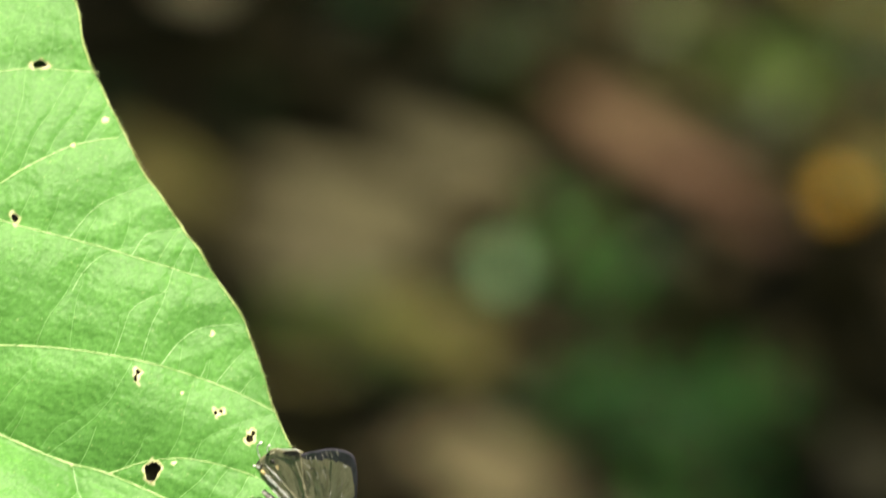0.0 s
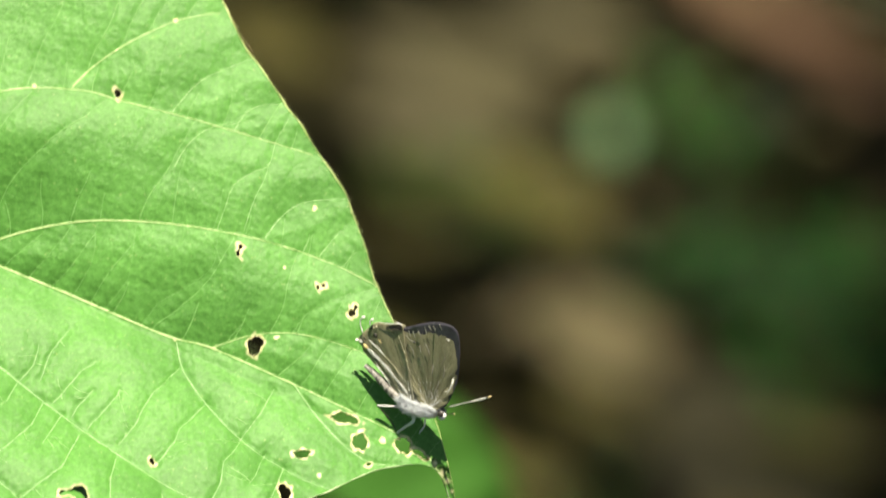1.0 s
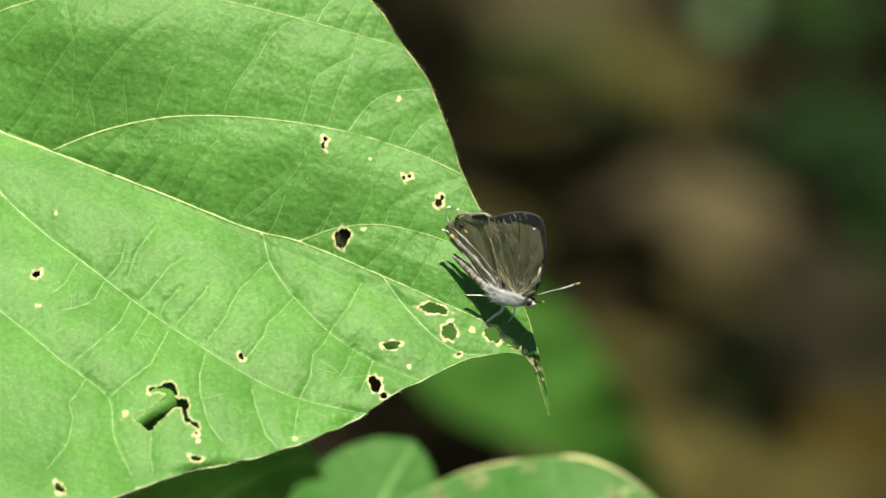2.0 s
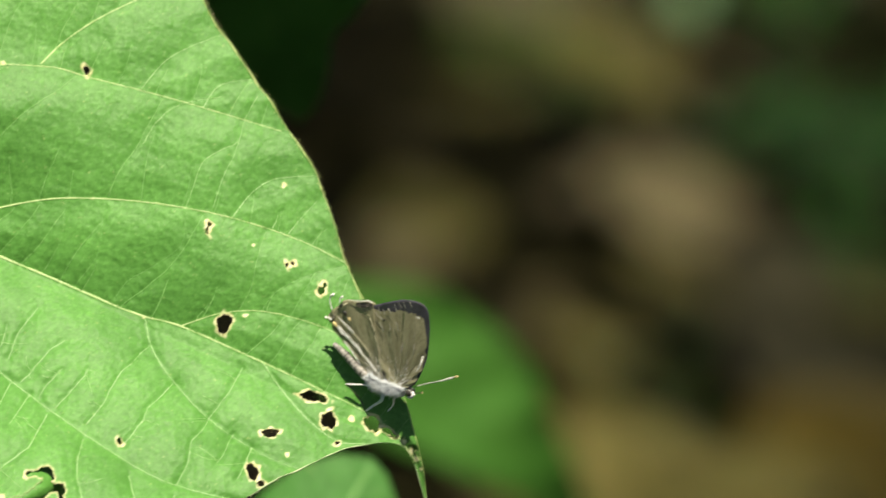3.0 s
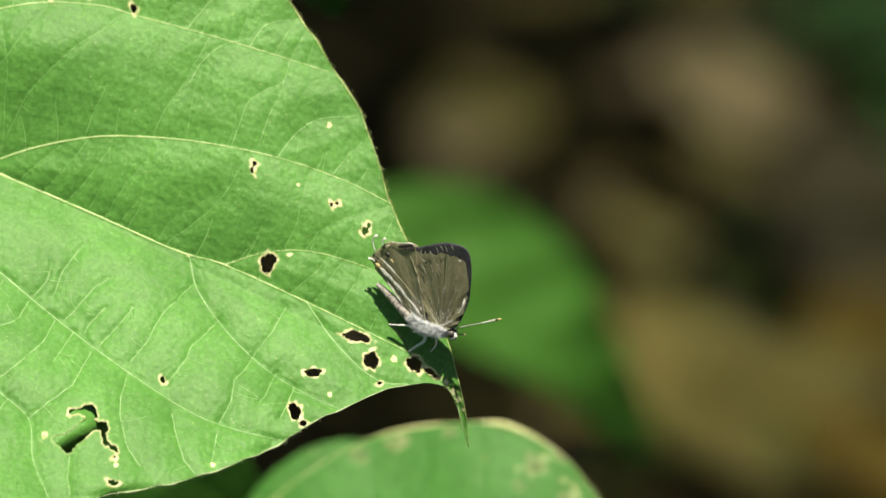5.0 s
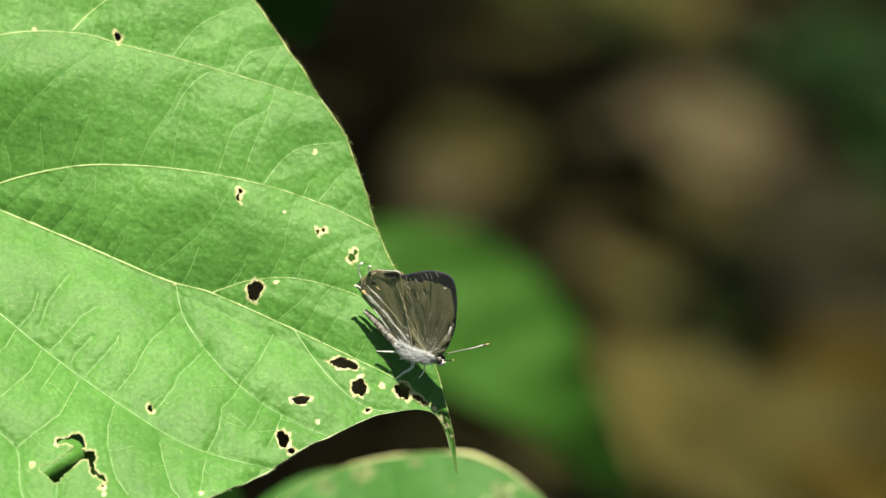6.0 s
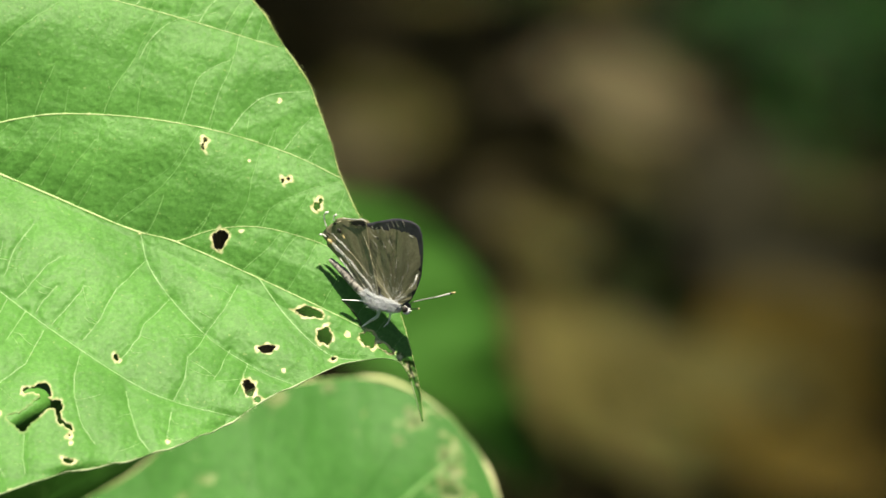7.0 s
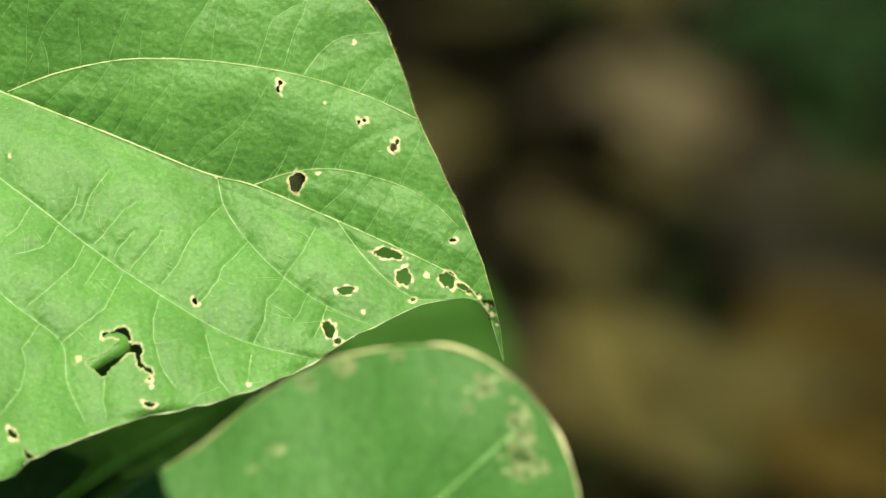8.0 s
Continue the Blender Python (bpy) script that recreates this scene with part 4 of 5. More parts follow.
# ---- the stem of the plant ----
def stem():
    thing = tagged(new("plant_stem"), "slender green stem that carries the leaves", "plant stem")
    p = curve_points([(-0.16, 0.12, -0.02), (-0.18, 0.1, 0.4), (-0.17, 0.06, 0.8), (-0.15, 0.05, 1.05), (-0.13, 0.08, 1.35)], 60)
    mesh_part("stalk", *tube(p, np.linspace(0.006, 0.003, 60), 10), STALK, thing)
    for ob in (LEAF_BELOW, LEAF_BEHIND, LEAF_SHADE, LEAF_LOW, LEAF_LEFT, LEAF_DARK, LEAF_LARGE):
        stalk_end = ob.matrix_world @ Vector(ob["stalk_end"])
        a = p[np.argmin(np.linalg.norm(p - np.array(stalk_end) + np.array([0, 0, 0.1]), axis=1))]
        e = np.array(stalk_end)
        mesh_part("twig", *tube(curve_points([a, (a + e) / 2 + np.array([0, 0, 0.02]), e], 24), np.linspace(0.0026, 0.0016, 24), 8), STALK, thing)
        del ob["stalk_end"]
    return thing


stem()


# ---- the butterfly ----
TURN = Matrix(((0.7974, 0.3369, -0.5006), (-0.5633, 0.7132, -0.4172), (0.2165, 0.6146, 0.7585)))


WINGS = []


def butterfly():
    thing = tagged(new("butterfly"), "small grey-brown hairstreak butterfly with closed wings, resting on the leaf edge", "butterfly")
    rng = np.random.RandomState(7)

    def wing(name, outline, base, z, mat, label):
        o = curve_points(outline, 150)
        if name == "wing_panel":    # the border's inner edge is ragged
            o = o + 0.2 * np.stack([waves(o[:, 0], o[:, 1], 1.5, 71), waves(o[:, 0], o[:, 1], 1.3, 72)], 1)
        b = np.array(base)
        rows = 34
        v, f, ray, out = [], [], [], []
        for i in range(rows):
            r = min(1.0, (i + 0.02) / (rows - 1))
            for q in o:
                p = b + (q - b) * r
                turn = math.atan2(*(q - b))
                pleat = 0.07 * r * math.sin(turn * 19)      # shallow folds between the wing's veins
                v.append((p[0] * MM, p[1] * MM, (z + 0.25 * math.sin(r * 2.2) + pleat) * MM))
                ray.append(turn)
                out.append(float(np.linalg.norm(p - b)))
        n = len(o)
        for i in range(rows - 1):
            for k in range(n - 1):
                f.append((i * n + k, i * n + k + 1, (i + 1) * n + k + 1, (i + 1) * n + k))
        ob = mesh_part(name, v, f, mat, thing, label, attrs={"ray": ray, "out": out})
        if name != "wing_panel":
            s = ob.modifiers.new("thickness", "SOLIDIFY")
            s.thickness = 0.00003
        return ob, o, b

    def patch(name, pts, z, mat, parent, width):
        v, f = tube([(x * MM, y * MM, z * MM) for x, y in curve_points(pts, 16)], np.array([0.3 + 0.7 * math.sin(math.pi * (k + 0.5) / 16) for k in range(16)]) * width * MM, 5, 0.25)
        return mesh_part(name, v, f, mat, parent)

    def strands(name, line, z, width, count, mat, parent):
        """A soft band of many fine scales and hairs along a line."""
        hairs = []
        c = curve_points(line, 40)
        across = np.stack([-np.gradient(c[:, 1]), np.gradient(c[:, 0])], 1)
        across /= np.linalg.norm(across, axis=1)[:, None]
        for _ in range(count):
            i = rng.randint(0, 30)
            j = min(39, i + rng.randint(6, 16))
            side = rng.normal(0, 0.42) * width * min(1.0, 0.4 + math.sin(math.pi * (i + j) / 80))
            up = z + rng.uniform(0, 0.06)
            hairs.append(tube([(*((c[k] + across[k] * side) * MM), up * MM) for k in (i, (i + j) // 2, j)], np.array([0.02, 0.04, 0.012]) * MM, 4, 0.4))
        return mesh_part(name, *join(hairs), mat, parent)

    fold = -3.4
    fore = [(4.2, 3.7), (5.0, 5.6), (5.1, 8.0), (4.9, 10.6), (4.2, 13.3), (3.2, 16.0), (2.0, 18.3), (0.8, 19.9), (-0.3, 20.4), (-1.8, 20.1), (-3.8, 18.9), (-5.7, 17.1), (-7.5, 15.0), (-9.0, 12.8), (-7.4, 10.0), (-4.3, 6.0), (0.2, 2.7), (2.2, 2.7)]
    fore_in = [(4.1, 3.9), (4.75, 5.9), (4.85, 8.0), (4.6, 10.4), (3.9, 12.8), (3.0, 14.8), (2.0, 16.3), (0.9, 17.5), (-0.3, 17.9), (-2.2, 17.2), (-3.9, 16.1), (-6.2, 14.4), (-8.6, 12.5), (-7.2, 9.9), (-4.2, 6.1), (0.2, 2.8), (2.2, 2.8)]
    hind = [(-0.6, 2.6), (-2.4, 5.2), (-4.6, 8.0), (-6.6, 10.4), (-8.4, 12.4), (-8.6, 14.4), (-9.9, 14.1), (-10.9, 13.1), (-11.8, 12.4), (-12.6, 12.2), (-13.6, 11.2), (-14.0, 9.9), (-14.7, 8.0), (-14.9, 6.2), (-13.6, 5.5), (-13.1, 4.8), (-11.4, 4.5), (-9.3, 3.8), (-6.4, 2.6), (-3.6, 1.0), (-1.4, 0.6)]
    hind_rim = [(-8.3, 13.5), (-9.3, 13.5), (-10.4, 12.7), (-11.4, 12.0)]
    base_f, base_h = (2.4, 3.2), (-0.5, 1.4)
    for z in (0.35, -0.12):
        s = 1 if z > 0 else -1
        if s < 0:
            small = 0.975
            fore, fore_in, hind = ([(x * small, y * small) for x, y in o] for o in (fore, fore_in, hind))
        fw, _, _ = wing("forewing", fore, base_f, z, WING_DARK, "forewing with a blue-black border")
        wing_panel, _, _ = wing("wing_panel", fore_in, base_f, z + 0.09 * s, WING, "")
        wing_panel.parent = fw
        WINGS.append(fw)
        bright, _, _ = wing("wing_panel", fore_in, base_f, z - 0.08 * s, WING_BLUE, "shining turquoise upper side")
        bright.parent = fw
        hw, _, _ = wing("hindwing", hind, base_h, z + 0.2 * s, WING_DUSTY, "grey-brown hindwing with faint pale lines")
        WINGS.append(hw)
        if s > 0:
            zz = z + 0.64
            patch("eyespot", [(-12.8, 9.4), (-12.4, 9.2), (-11.9, 9.0)], zz, DARK_CHITIN, hw, 0.5)
            patch("orange_spot", [(-11.5, 8.9), (-10.7, 8.6)], zz, ORANGE_SCALE, hw, 0.2)
            patch("orange_spot", [(-13.6, 6.1), (-12.5, 5.9)], zz, ORANGE_SCALE, hw, 0.5)
            for w, line in ((0.42, [(-12.7, 6.1), (-10.8, 5.6), (-9.0, 5.3)]), (0.4, [(-9.3, 5.4), (-7.4, 4.9), (-5.6, 4.2)]), (0.26, [(-6.0, 4.4), (-4.2, 3.9), (-1.8, 2.8)]),
                            (0.2, [(-13.4, 7.8), (-11.0, 7.3), (-9.0, 6.9)]), (0.15, [(-9.4, 7.0), (-7.0, 6.3), (-3.8, 5.1)]),
                            (0.16, [(-10.2, 4.3), (-8.2, 3.6), (-5.2, 2.2)]),
                            (0.12, [(-13.9, 9.0), (-13.4, 10.2), (-12.8, 11.3)]), (0.16, [(-8.6, 14.5), (-9.4, 14.4), (-10.1, 13.9)]),
                            (0.11, [(-8.5, 12.1), (-6.9, 10.7), (-5.7, 9.6)]), (0.11, [(-5.7, 9.6), (-4.4, 8.0), (-3.1, 6.7)]),
                            (0.1, [(-4.3, 13.1), (-3.8, 12.6), (-3.4, 12.0)]), (0.1, [(-3.1, 10.0), (-2.4, 10.0), (-1.7, 10.4)]),
                            (0.1, [(-0.6, 11.4), (-0.2, 10.4), (0.1, 9.4)]), (0.1, [(1.5, 12.4), (1.9, 11.3), (2.2, 10.2)]), (0.09, [(1.7, 9.3), (2.0, 8.0), (2.1, 6.5)]),
                            (0.2, [(1.0, 2.4), (3.3, 4.9), (4.2, 8.2), (3.9, 11.8)]), (0.12, [(2.4, 3.2), (4.0, 5.9), (4.4, 8.2), (4.2, 10.5)]),
                            (0.07, [(-5.9, 15.6), (-5.3, 15.3), (-4.8, 14.9)]), (0.07, [(-4.6, 17.9), (-4.0, 17.6), (-3.5, 17.2)]), (0.07, [(-6.6, 14.8), (-6.1, 14.4), (-5.6, 13.9)]), (0.07, [(-5.0, 17.0), (-4.5, 16.6), (-4.1, 16.0)]), (0.06, [(-3.8, 18.5), (-3.3, 18.1), (-2.8, 17.6)]), (0.06, [(-2.9, 19.2), (-2.4, 18.8), (-2.0, 18.3)]), (0.06, [(-7.4, 14.6), (-6.9, 14.0), (-6.5, 13.5)]),
                            (0.1, [(-3.4, 14.2), (-2.6, 13.6), (-1.9, 12.8)]), (0.08, [(-6.2, 12.0), (-5.2, 11.6), (-4.4, 10.9)]), (0.08, [(0.2, 14.9), (0.7, 14.2), (1.0, 13.3)]),
                            (0.1, [(-7.4, 13.2), (-6.4, 13.0), (-5.4, 12.9)]), (0.16, [(-1.3, 17.3), (-0.5, 17.5), (0.3, 17.5)])):
                strands("pale_line", line, zz - 0.05 - (0.3 if line[0][0] > fold else 0), w, int(10 + 150 * w), WHITE_SCALE if w > 0.15 else WING_GLEAM if w < 0.105 else WING_LINE, hw)
            strands("dark_rim", hind_rim, zz - 0.1, 0.8, 150, WING_BROWN, hw)
            strands("fringe", [(-8.4, 14.6), (-9.4, 14.4), (-10.3, 13.7), (-11.6, 12.7), (-12.8, 12.1)], zz, 0.16, 40, WHITE_SCALE, hw)
            # the wing's veins, raised a little
            for root_at, ends, lift_by in ((base_f, fore_in[4:13:2] + [(-5.0, 15.2)], 0.36), (base_h, hind[4:18:3], 0.5)):
                for end in ends:
                    a, e = np.array(root_at), np.array(end)
                    c = curve_points([a + (e - a) * 0.15, a + (e - a) * 0.6 + np.array([0.12, 0.1]), a + (e - a) * 0.97], 14)
                    mesh_part("wing_vein", *tube([(x * MM, y * MM, (z + lift_by - 0.02) * MM) for x, y in c], np.linspace(0.035, 0.02, 14) * MM, 5, 0.6), WING, hw)
            # worn scales: short streaks that run out from the wing's root
            root = np.array(base_f)
            rim_line = curve_points(fore_in, 200)
            hind_line = curve_points(hind, 200)
            for tone, count, near, far_out in ((WING_GLEAM, 60, 0.1, 0.8), (WHITE_SCALE, 170, 0.02, 0.34), (WING_DARK, 3, 0.3, 0.95)):
                dust = []
                for k in range(count):
                    on_fore = rng.rand() < 0.6
                    c0 = root if on_fore else np.array(base_h)
                    way = (rim_line[rng.randint(20, 170)] if on_fore else hind_line[rng.randint(40, 180)]) - c0
                    a = rng.uniform(near, far_out)
                    e = min(0.97, a + rng.uniform(0.02, 0.1))
                    wz = z + (0.42 if on_fore else 0.56)
                    p0, p1 = c0 + way * a, c0 + way * e
                    dust.append(tube([(p0[0] * MM, p0[1] * MM, wz * MM), (p1[0] * MM, p1[1] * MM, wz * MM)], np.array([0.04, 0.012]) * rng.uniform(0.4, 1.0) * MM, 4, 0.3))
                tagged(mesh_part("worn_scales", *join(dust), tone, hw), kind="stuff")
            for spot in ([(-14.2, 7.4), (-13.4, 7.2)], [(-13.9, 9.6), (-13.4, 10.3)], [(-5.6, 13.2), (-5.1, 12.9)], [(-14.2, 6.8), (-13.6, 6.6)]):
                patch("dark_spot", spot, zz, DARK_CHITIN, hw, 0.22)
            for end in ([(-14.7, 8.2), (-15.7, 9.3), (-16.1, 10.3), (-15.7, 11.2)], [(-13.9, 6.4), (-14.6, 6.4), (-15.2, 6.0)], [(-14.0, 10.4), (-14.4, 11.1), (-14.1, 11.8)]):
                v, f = tube([(x * MM, y * MM, zz * MM) for x, y in curve_points(end, 12)], np.array([0.12] * 9 + [0.2, 0.26, 0.2]) * MM, 6)
                mesh_part("tail", v, f, WHITE_SCALE, hw)
    # body along x: head forward
    def loft(name, stations, mat, parent, sides=16):
        p = [(x * MM, y * MM, z * MM) for x, y, z, _ in stations]
        c = curve_points(p, 24)
        r = np.interp(np.linspace(0, 1, 24), np.linspace(0, 1, len(stations)), [s[3] for s in stations])
        return mesh_part(name, *tube(c, r * MM, sides), mat, parent)

    abdomen = [(-1.5, 0.6, 0.4), (-4.9, 1.1, 0.55), (-8.6, 1.95, 0.5), (-11.7, 2.35, 0.4)]
    chest = [(-3.1, 1.2, 0.4), (-0.75, 0.92, 0.4), (1.88, 1.86, 0.4), (3.95, 2.83, 0.4)]
    skull = (5.1, 3.37, 0.4)
    loft("abdomen", [(*p, r) for p, r in zip(abdomen, (0.9, 0.8, 0.72, 0.4))], ABDOMEN, thing)
    spine = curve_points(abdomen, 24)
    for k in range(4, 22, 3):
        mesh_part("segment_ring", *tube(spine[k:k + 2] * MM, np.interp([k, k + 1], [0, 8, 16, 23], [0.93, 0.83, 0.75, 0.43]) * MM, 16), ABDOMEN, thing)
    thorax = loft("thorax", [(*p, r) for p, r in zip(chest, (0.6, 1.25, 1.25, 0.75))], GREY_FUR, thing)
    skull = Vector(skull)
    head = mesh_part("head", *ball(skull * MM, (0.8 * MM, 0.8 * MM, 0.85 * MM)), GREY_FUR, thing)
    for s in (1, -1):
        mesh_part("eye", *ball((skull + Vector((-0.2, 0.42, 0.5 * s))) * MM, (0.62 * MM, 0.7 * MM, 0.62 * MM)), DARK_CHITIN, head, "glossy dark eye")
        mesh_part("eye_ring", *tube([(skull + Vector((-0.2 + 0.62 * math.cos(w), 0.42 + 0.7 * math.sin(w), 0.55 * s))) * MM for w in np.linspace(0, 6.283, 20)], np.full(20, 0.035 * MM), 5), WHITE_SCALE, head)
    mesh_part("palp", *tube([skull * MM, (skull + Vector((0.6, 0.45, 0.2))) * MM, (skull + Vector((1.0, 0.85, 0.2))) * MM], np.array([0.2, 0.16, 0.05]) * MM, 6), WHITE_SCALE, head)
    # fur
    bits = []
    spine = curve_points(chest + [tuple(skull)], 60)
    for _ in range(2600):
        k = rng.randint(51)
        w = rng.uniform(0, 2 * math.pi) if rng.rand() < 0.45 else rng.uniform(-0.9, 1.3)
        r = 0.75 + 0.5 * math.sin(math.pi * min(1, k / 48))
        side = np.array([0, math.sin(w), math.cos(w)])
        p = spine[k] + side * r * 0.95
        d = np.array([rng.uniform(-1.2, 0.2), 0, 0]) + side * rng.uniform(0.2, 0.9) + rng.uniform(-0.25, 0.25, 3)
        bits.append(tube(np.array([p, p + d * rng.uniform(0.4, 1.0)]) * MM, np.array([0.075, 0.02]) * MM, 3))
    # long white hairs that lie over the roots of the wings
    for _ in range(700):
        k = rng.randint(8, 50)
        side = rng.choice([1, 1, -1])
        p = spine[k] + np.array([0, 0.5, 0.75 * side])
        d = np.array([rng.uniform(-1.1, 0.3), rng.uniform(0.5, 1.5), 0.12 * side + rng.uniform(0, 0.25) * side])
        bits.append(tube(np.array([p, p + d * rng.uniform(0.5, 1.2)]) * MM, np.array([0.07, 0.015]) * MM, 3))
    tagged(mesh_part("fur", *join(bits), FUR, thorax, "pale grey fur"), kind="stuff")
    # antennae: white-ringed shafts with a dark orange-tipped club
    for line, z in (([(5.2, 5.4), (7.2, 8.0), (9.5, 10.8), (11.9, 14.0)], 0.8), ([(5.6, 4.0), (6.4, 4.8), (7.15, 5.5)], 0.1)):
        c = curve_points([(x * MM, y * MM, (0.4 + z * k / (len(line) - 1)) * MM) for k, (x, y) in enumerate(line)], 40)
        shaft = mesh_part("antenna", *tube(c, np.concatenate([np.full(27, 0.09), np.linspace(0.1, 0.2, 10), [0.18, 0.14, 0.05]]) * MM, 6), DARK_CHITIN, thing)
        for k in range(3, 27, 2) if z > 0.5 else ():
            mesh_part("ring", *tube(c[k:k + 2], np.full(2, 0.105 * MM), 6), WHITE_SCALE, shaft)
        mesh_part("club", *tube(c[22 if z > 0.5 else 34:37], np.linspace(0.12, 0.19, 15 if z > 0.5 else 3) * MM, 6), WHITE_SCALE, shaft)
        mesh_part("club_tip", *tube(c[36:], np.array([0.2, 0.19, 0.15, 0.05]) * MM, 6), ORANGE_SCALE, shaft)
    # legs down to the leaf
    for line, tone, r in (([(0.45, -0.47, 0.26), (0.93, -1.39, 0.86), (0.21, -3.02, 1.07), (-0.56, -4.89, 1.35)], FUR, 0.34),
                          ([(-0.89, 0.18, 0.11), (-3.27, -0.45, 1.56), (-5.79, -1.74, 2.54)], GREY_FUR, 0.17),
                          ([(-5.79, -1.74, 2.54), (-4.6, -2.5, 1.9), (-2.61, -3.7, 1.3), (-0.9, -4.86, 1.20)], DARK_CHITIN, 0.15),
                          ([(2.35, -0.35, -0.65), (2.76, -1.97, -0.78), (2.52, -3.53, -0.50)], GREY_FUR, 0.18)):
        c = curve_points(np.array(line) * MM, 30)
        mesh_part("leg", *tube(c, np.linspace(r, r * 0.5, 30) * MM, 7), tone, thing)
    return thing


BUTTERFLY = butterfly()
REST = FOCUS @ Matrix.Translation(Vector((2.5, 0.6, 2.6)) * MM) @ TURN.to_4x4()
BUTTERFLY.matrix_world = REST


# ---- the forest floor ----
def floor_height(x, y):
    return 0.018 * waves(x, y, 0.9, 21) + 0.006 * waves(x, y, 0.2, 22)


def ground():
    near = np.linspace(-1.6, 1.6, 150)
    xs = np.concatenate([[-90, -40, -15, -6, -3], near, [3, 6, 15, 40, 90]])
    ys = np.concatenate([[-90, -40, -15, -6, -3, -1], np.linspace(0.2, 4.2, 190), [5, 7, 10, 18, 40, 90]])
    gx, gy = np.meshgrid(xs, ys, indexing="ij")
    gz = floor_height(gx, gy)
    v = np.stack([gx, gy, gz], -1).reshape(-1, 3)
    n = len(ys)
    i = np.arange(len(xs) - 1)[:, None] * n + np.arange(n - 1)[None, :]
    q = np.stack([i, i + n, i + n + 1, i + 1], -1).reshape(-1, 4)
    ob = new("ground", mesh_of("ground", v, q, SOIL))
    return tagged(ob, "forest soil, deep shade put into its near-black colour", "ground", kind="structure")


def litter_leaf(length, width, curl, rng):
    """A dead leaf as an ovate sheet with a fold along its rib and curled edges, about its base."""
    v, f = [], []
    rows, cols = 7, 5
    for i in range(rows):
        s = i / (rows - 1)
        w = width / 2 * math.sin(math.pi * min(1, s * 0.97 + 0.02)) ** 0.75 * (1.15 - 0.4 * s)
        for k in range(cols):
            r = 2 * k / (cols - 1) - 1
            v.append((r * w, (s - 0.5) * length, curl * length * (r * r * 0.35 + 1.2 * (s - 0.5) ** 2) + rng.uniform(-1, 1) * length * 0.012))
    for i in range(rows - 1):
        for k in range(cols - 1):
            a = i * cols + k
            f.append((a, a + 1, a + cols + 1, a + cols))
    return v, f


def litter():
    rng = np.random.RandomState(31)
    bits = []
    for k in range(6400):
        # thick where the ground is seen, thinner all round
        x, y = (rng.normal(0.1, 0.55), rng.normal(2.35, 0.65)) if k < 3600 else (rng.normal(0.1, 2.2), rng.normal(2.2, 2.4))
        l = rng.uniform(0.018, 0.06)
        v, f = litter_leaf(l, l * rng.uniform(0.35, 0.7), rng.uniform(-0.1, 0.35), rng)
        m = Matrix.Translation((x, y, float(floor_height(x, y)) + rng.uniform(0.002, 0.012))) @ Euler((rng.uniform(-0.3, 0.3), rng.uniform(-0.3, 0.3), rng.uniform(0, 6.28))).to_matrix().to_4x4()
        bits.append(([tuple(m @ Vector(p)) for p in v], f))
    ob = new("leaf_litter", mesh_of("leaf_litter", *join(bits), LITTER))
    tagged(ob, "scattered brown dead leaves on the forest floor, shade and sun flecks in their tones", "leaf litter", kind="stuff")


def dead_leaf(x, y, length, width, turn, mat, label, lift_by=0.02, tip=0.3):
    rng = np.random.RandomState(int(abs(x * 1000 + y * 7000)))
    ob = tagged(new("dead_leaf"), label, "dead leaf", "dead leaves on the forest floor")
    v, f = litter_leaf(length, width, 0.18, rng)
    mesh_part("blade", v, f, mat, ob)
    mesh_part("midrib", *tube([(0, (s - 0.5) * length, 0.0006 + 0.18 * length * 1.2 * (s - 0.5) ** 2) for s in np.linspace(-0.2, 0.98, 12)], np.linspace(0.0012, 0.0005, 12), 5), BARK, ob)
    ob.matrix_world = Matrix.Translation((x, y, float(floor_height(x, y)) + lift_by)) @ Euler((tip, 0, radians(turn))).to_matrix().to_4x4()


def stone(x, y, size, label):
    rng = np.random.RandomState(int(abs(x * 900 + y * 500)))
    v, f = ball((0, 0, 0), (1, 1, 1), 16, 24)
    out = []
    for p in v:
        q = Vector(p)
        k = 1 + 0.22 * noise.noise(q * 1.3 + Vector((x * 9, y * 9, 0))) + 0.08 * noise.noise(q * 4)
        out.append((q.x * size[0] * k, q.y * size[1] * k, q.z * size[2] * k))
    ob = tagged(new("stone", mesh_of("stone", out, f, STONE)), label, "stone", "stones on the forest floor")
    ob.matrix_world = Matrix.Translation((x, y, float(floor_height(x, y)) + size[2] * 0.35)) @ Matrix.Rotation(rng.uniform(0, 6), 4, "Z")


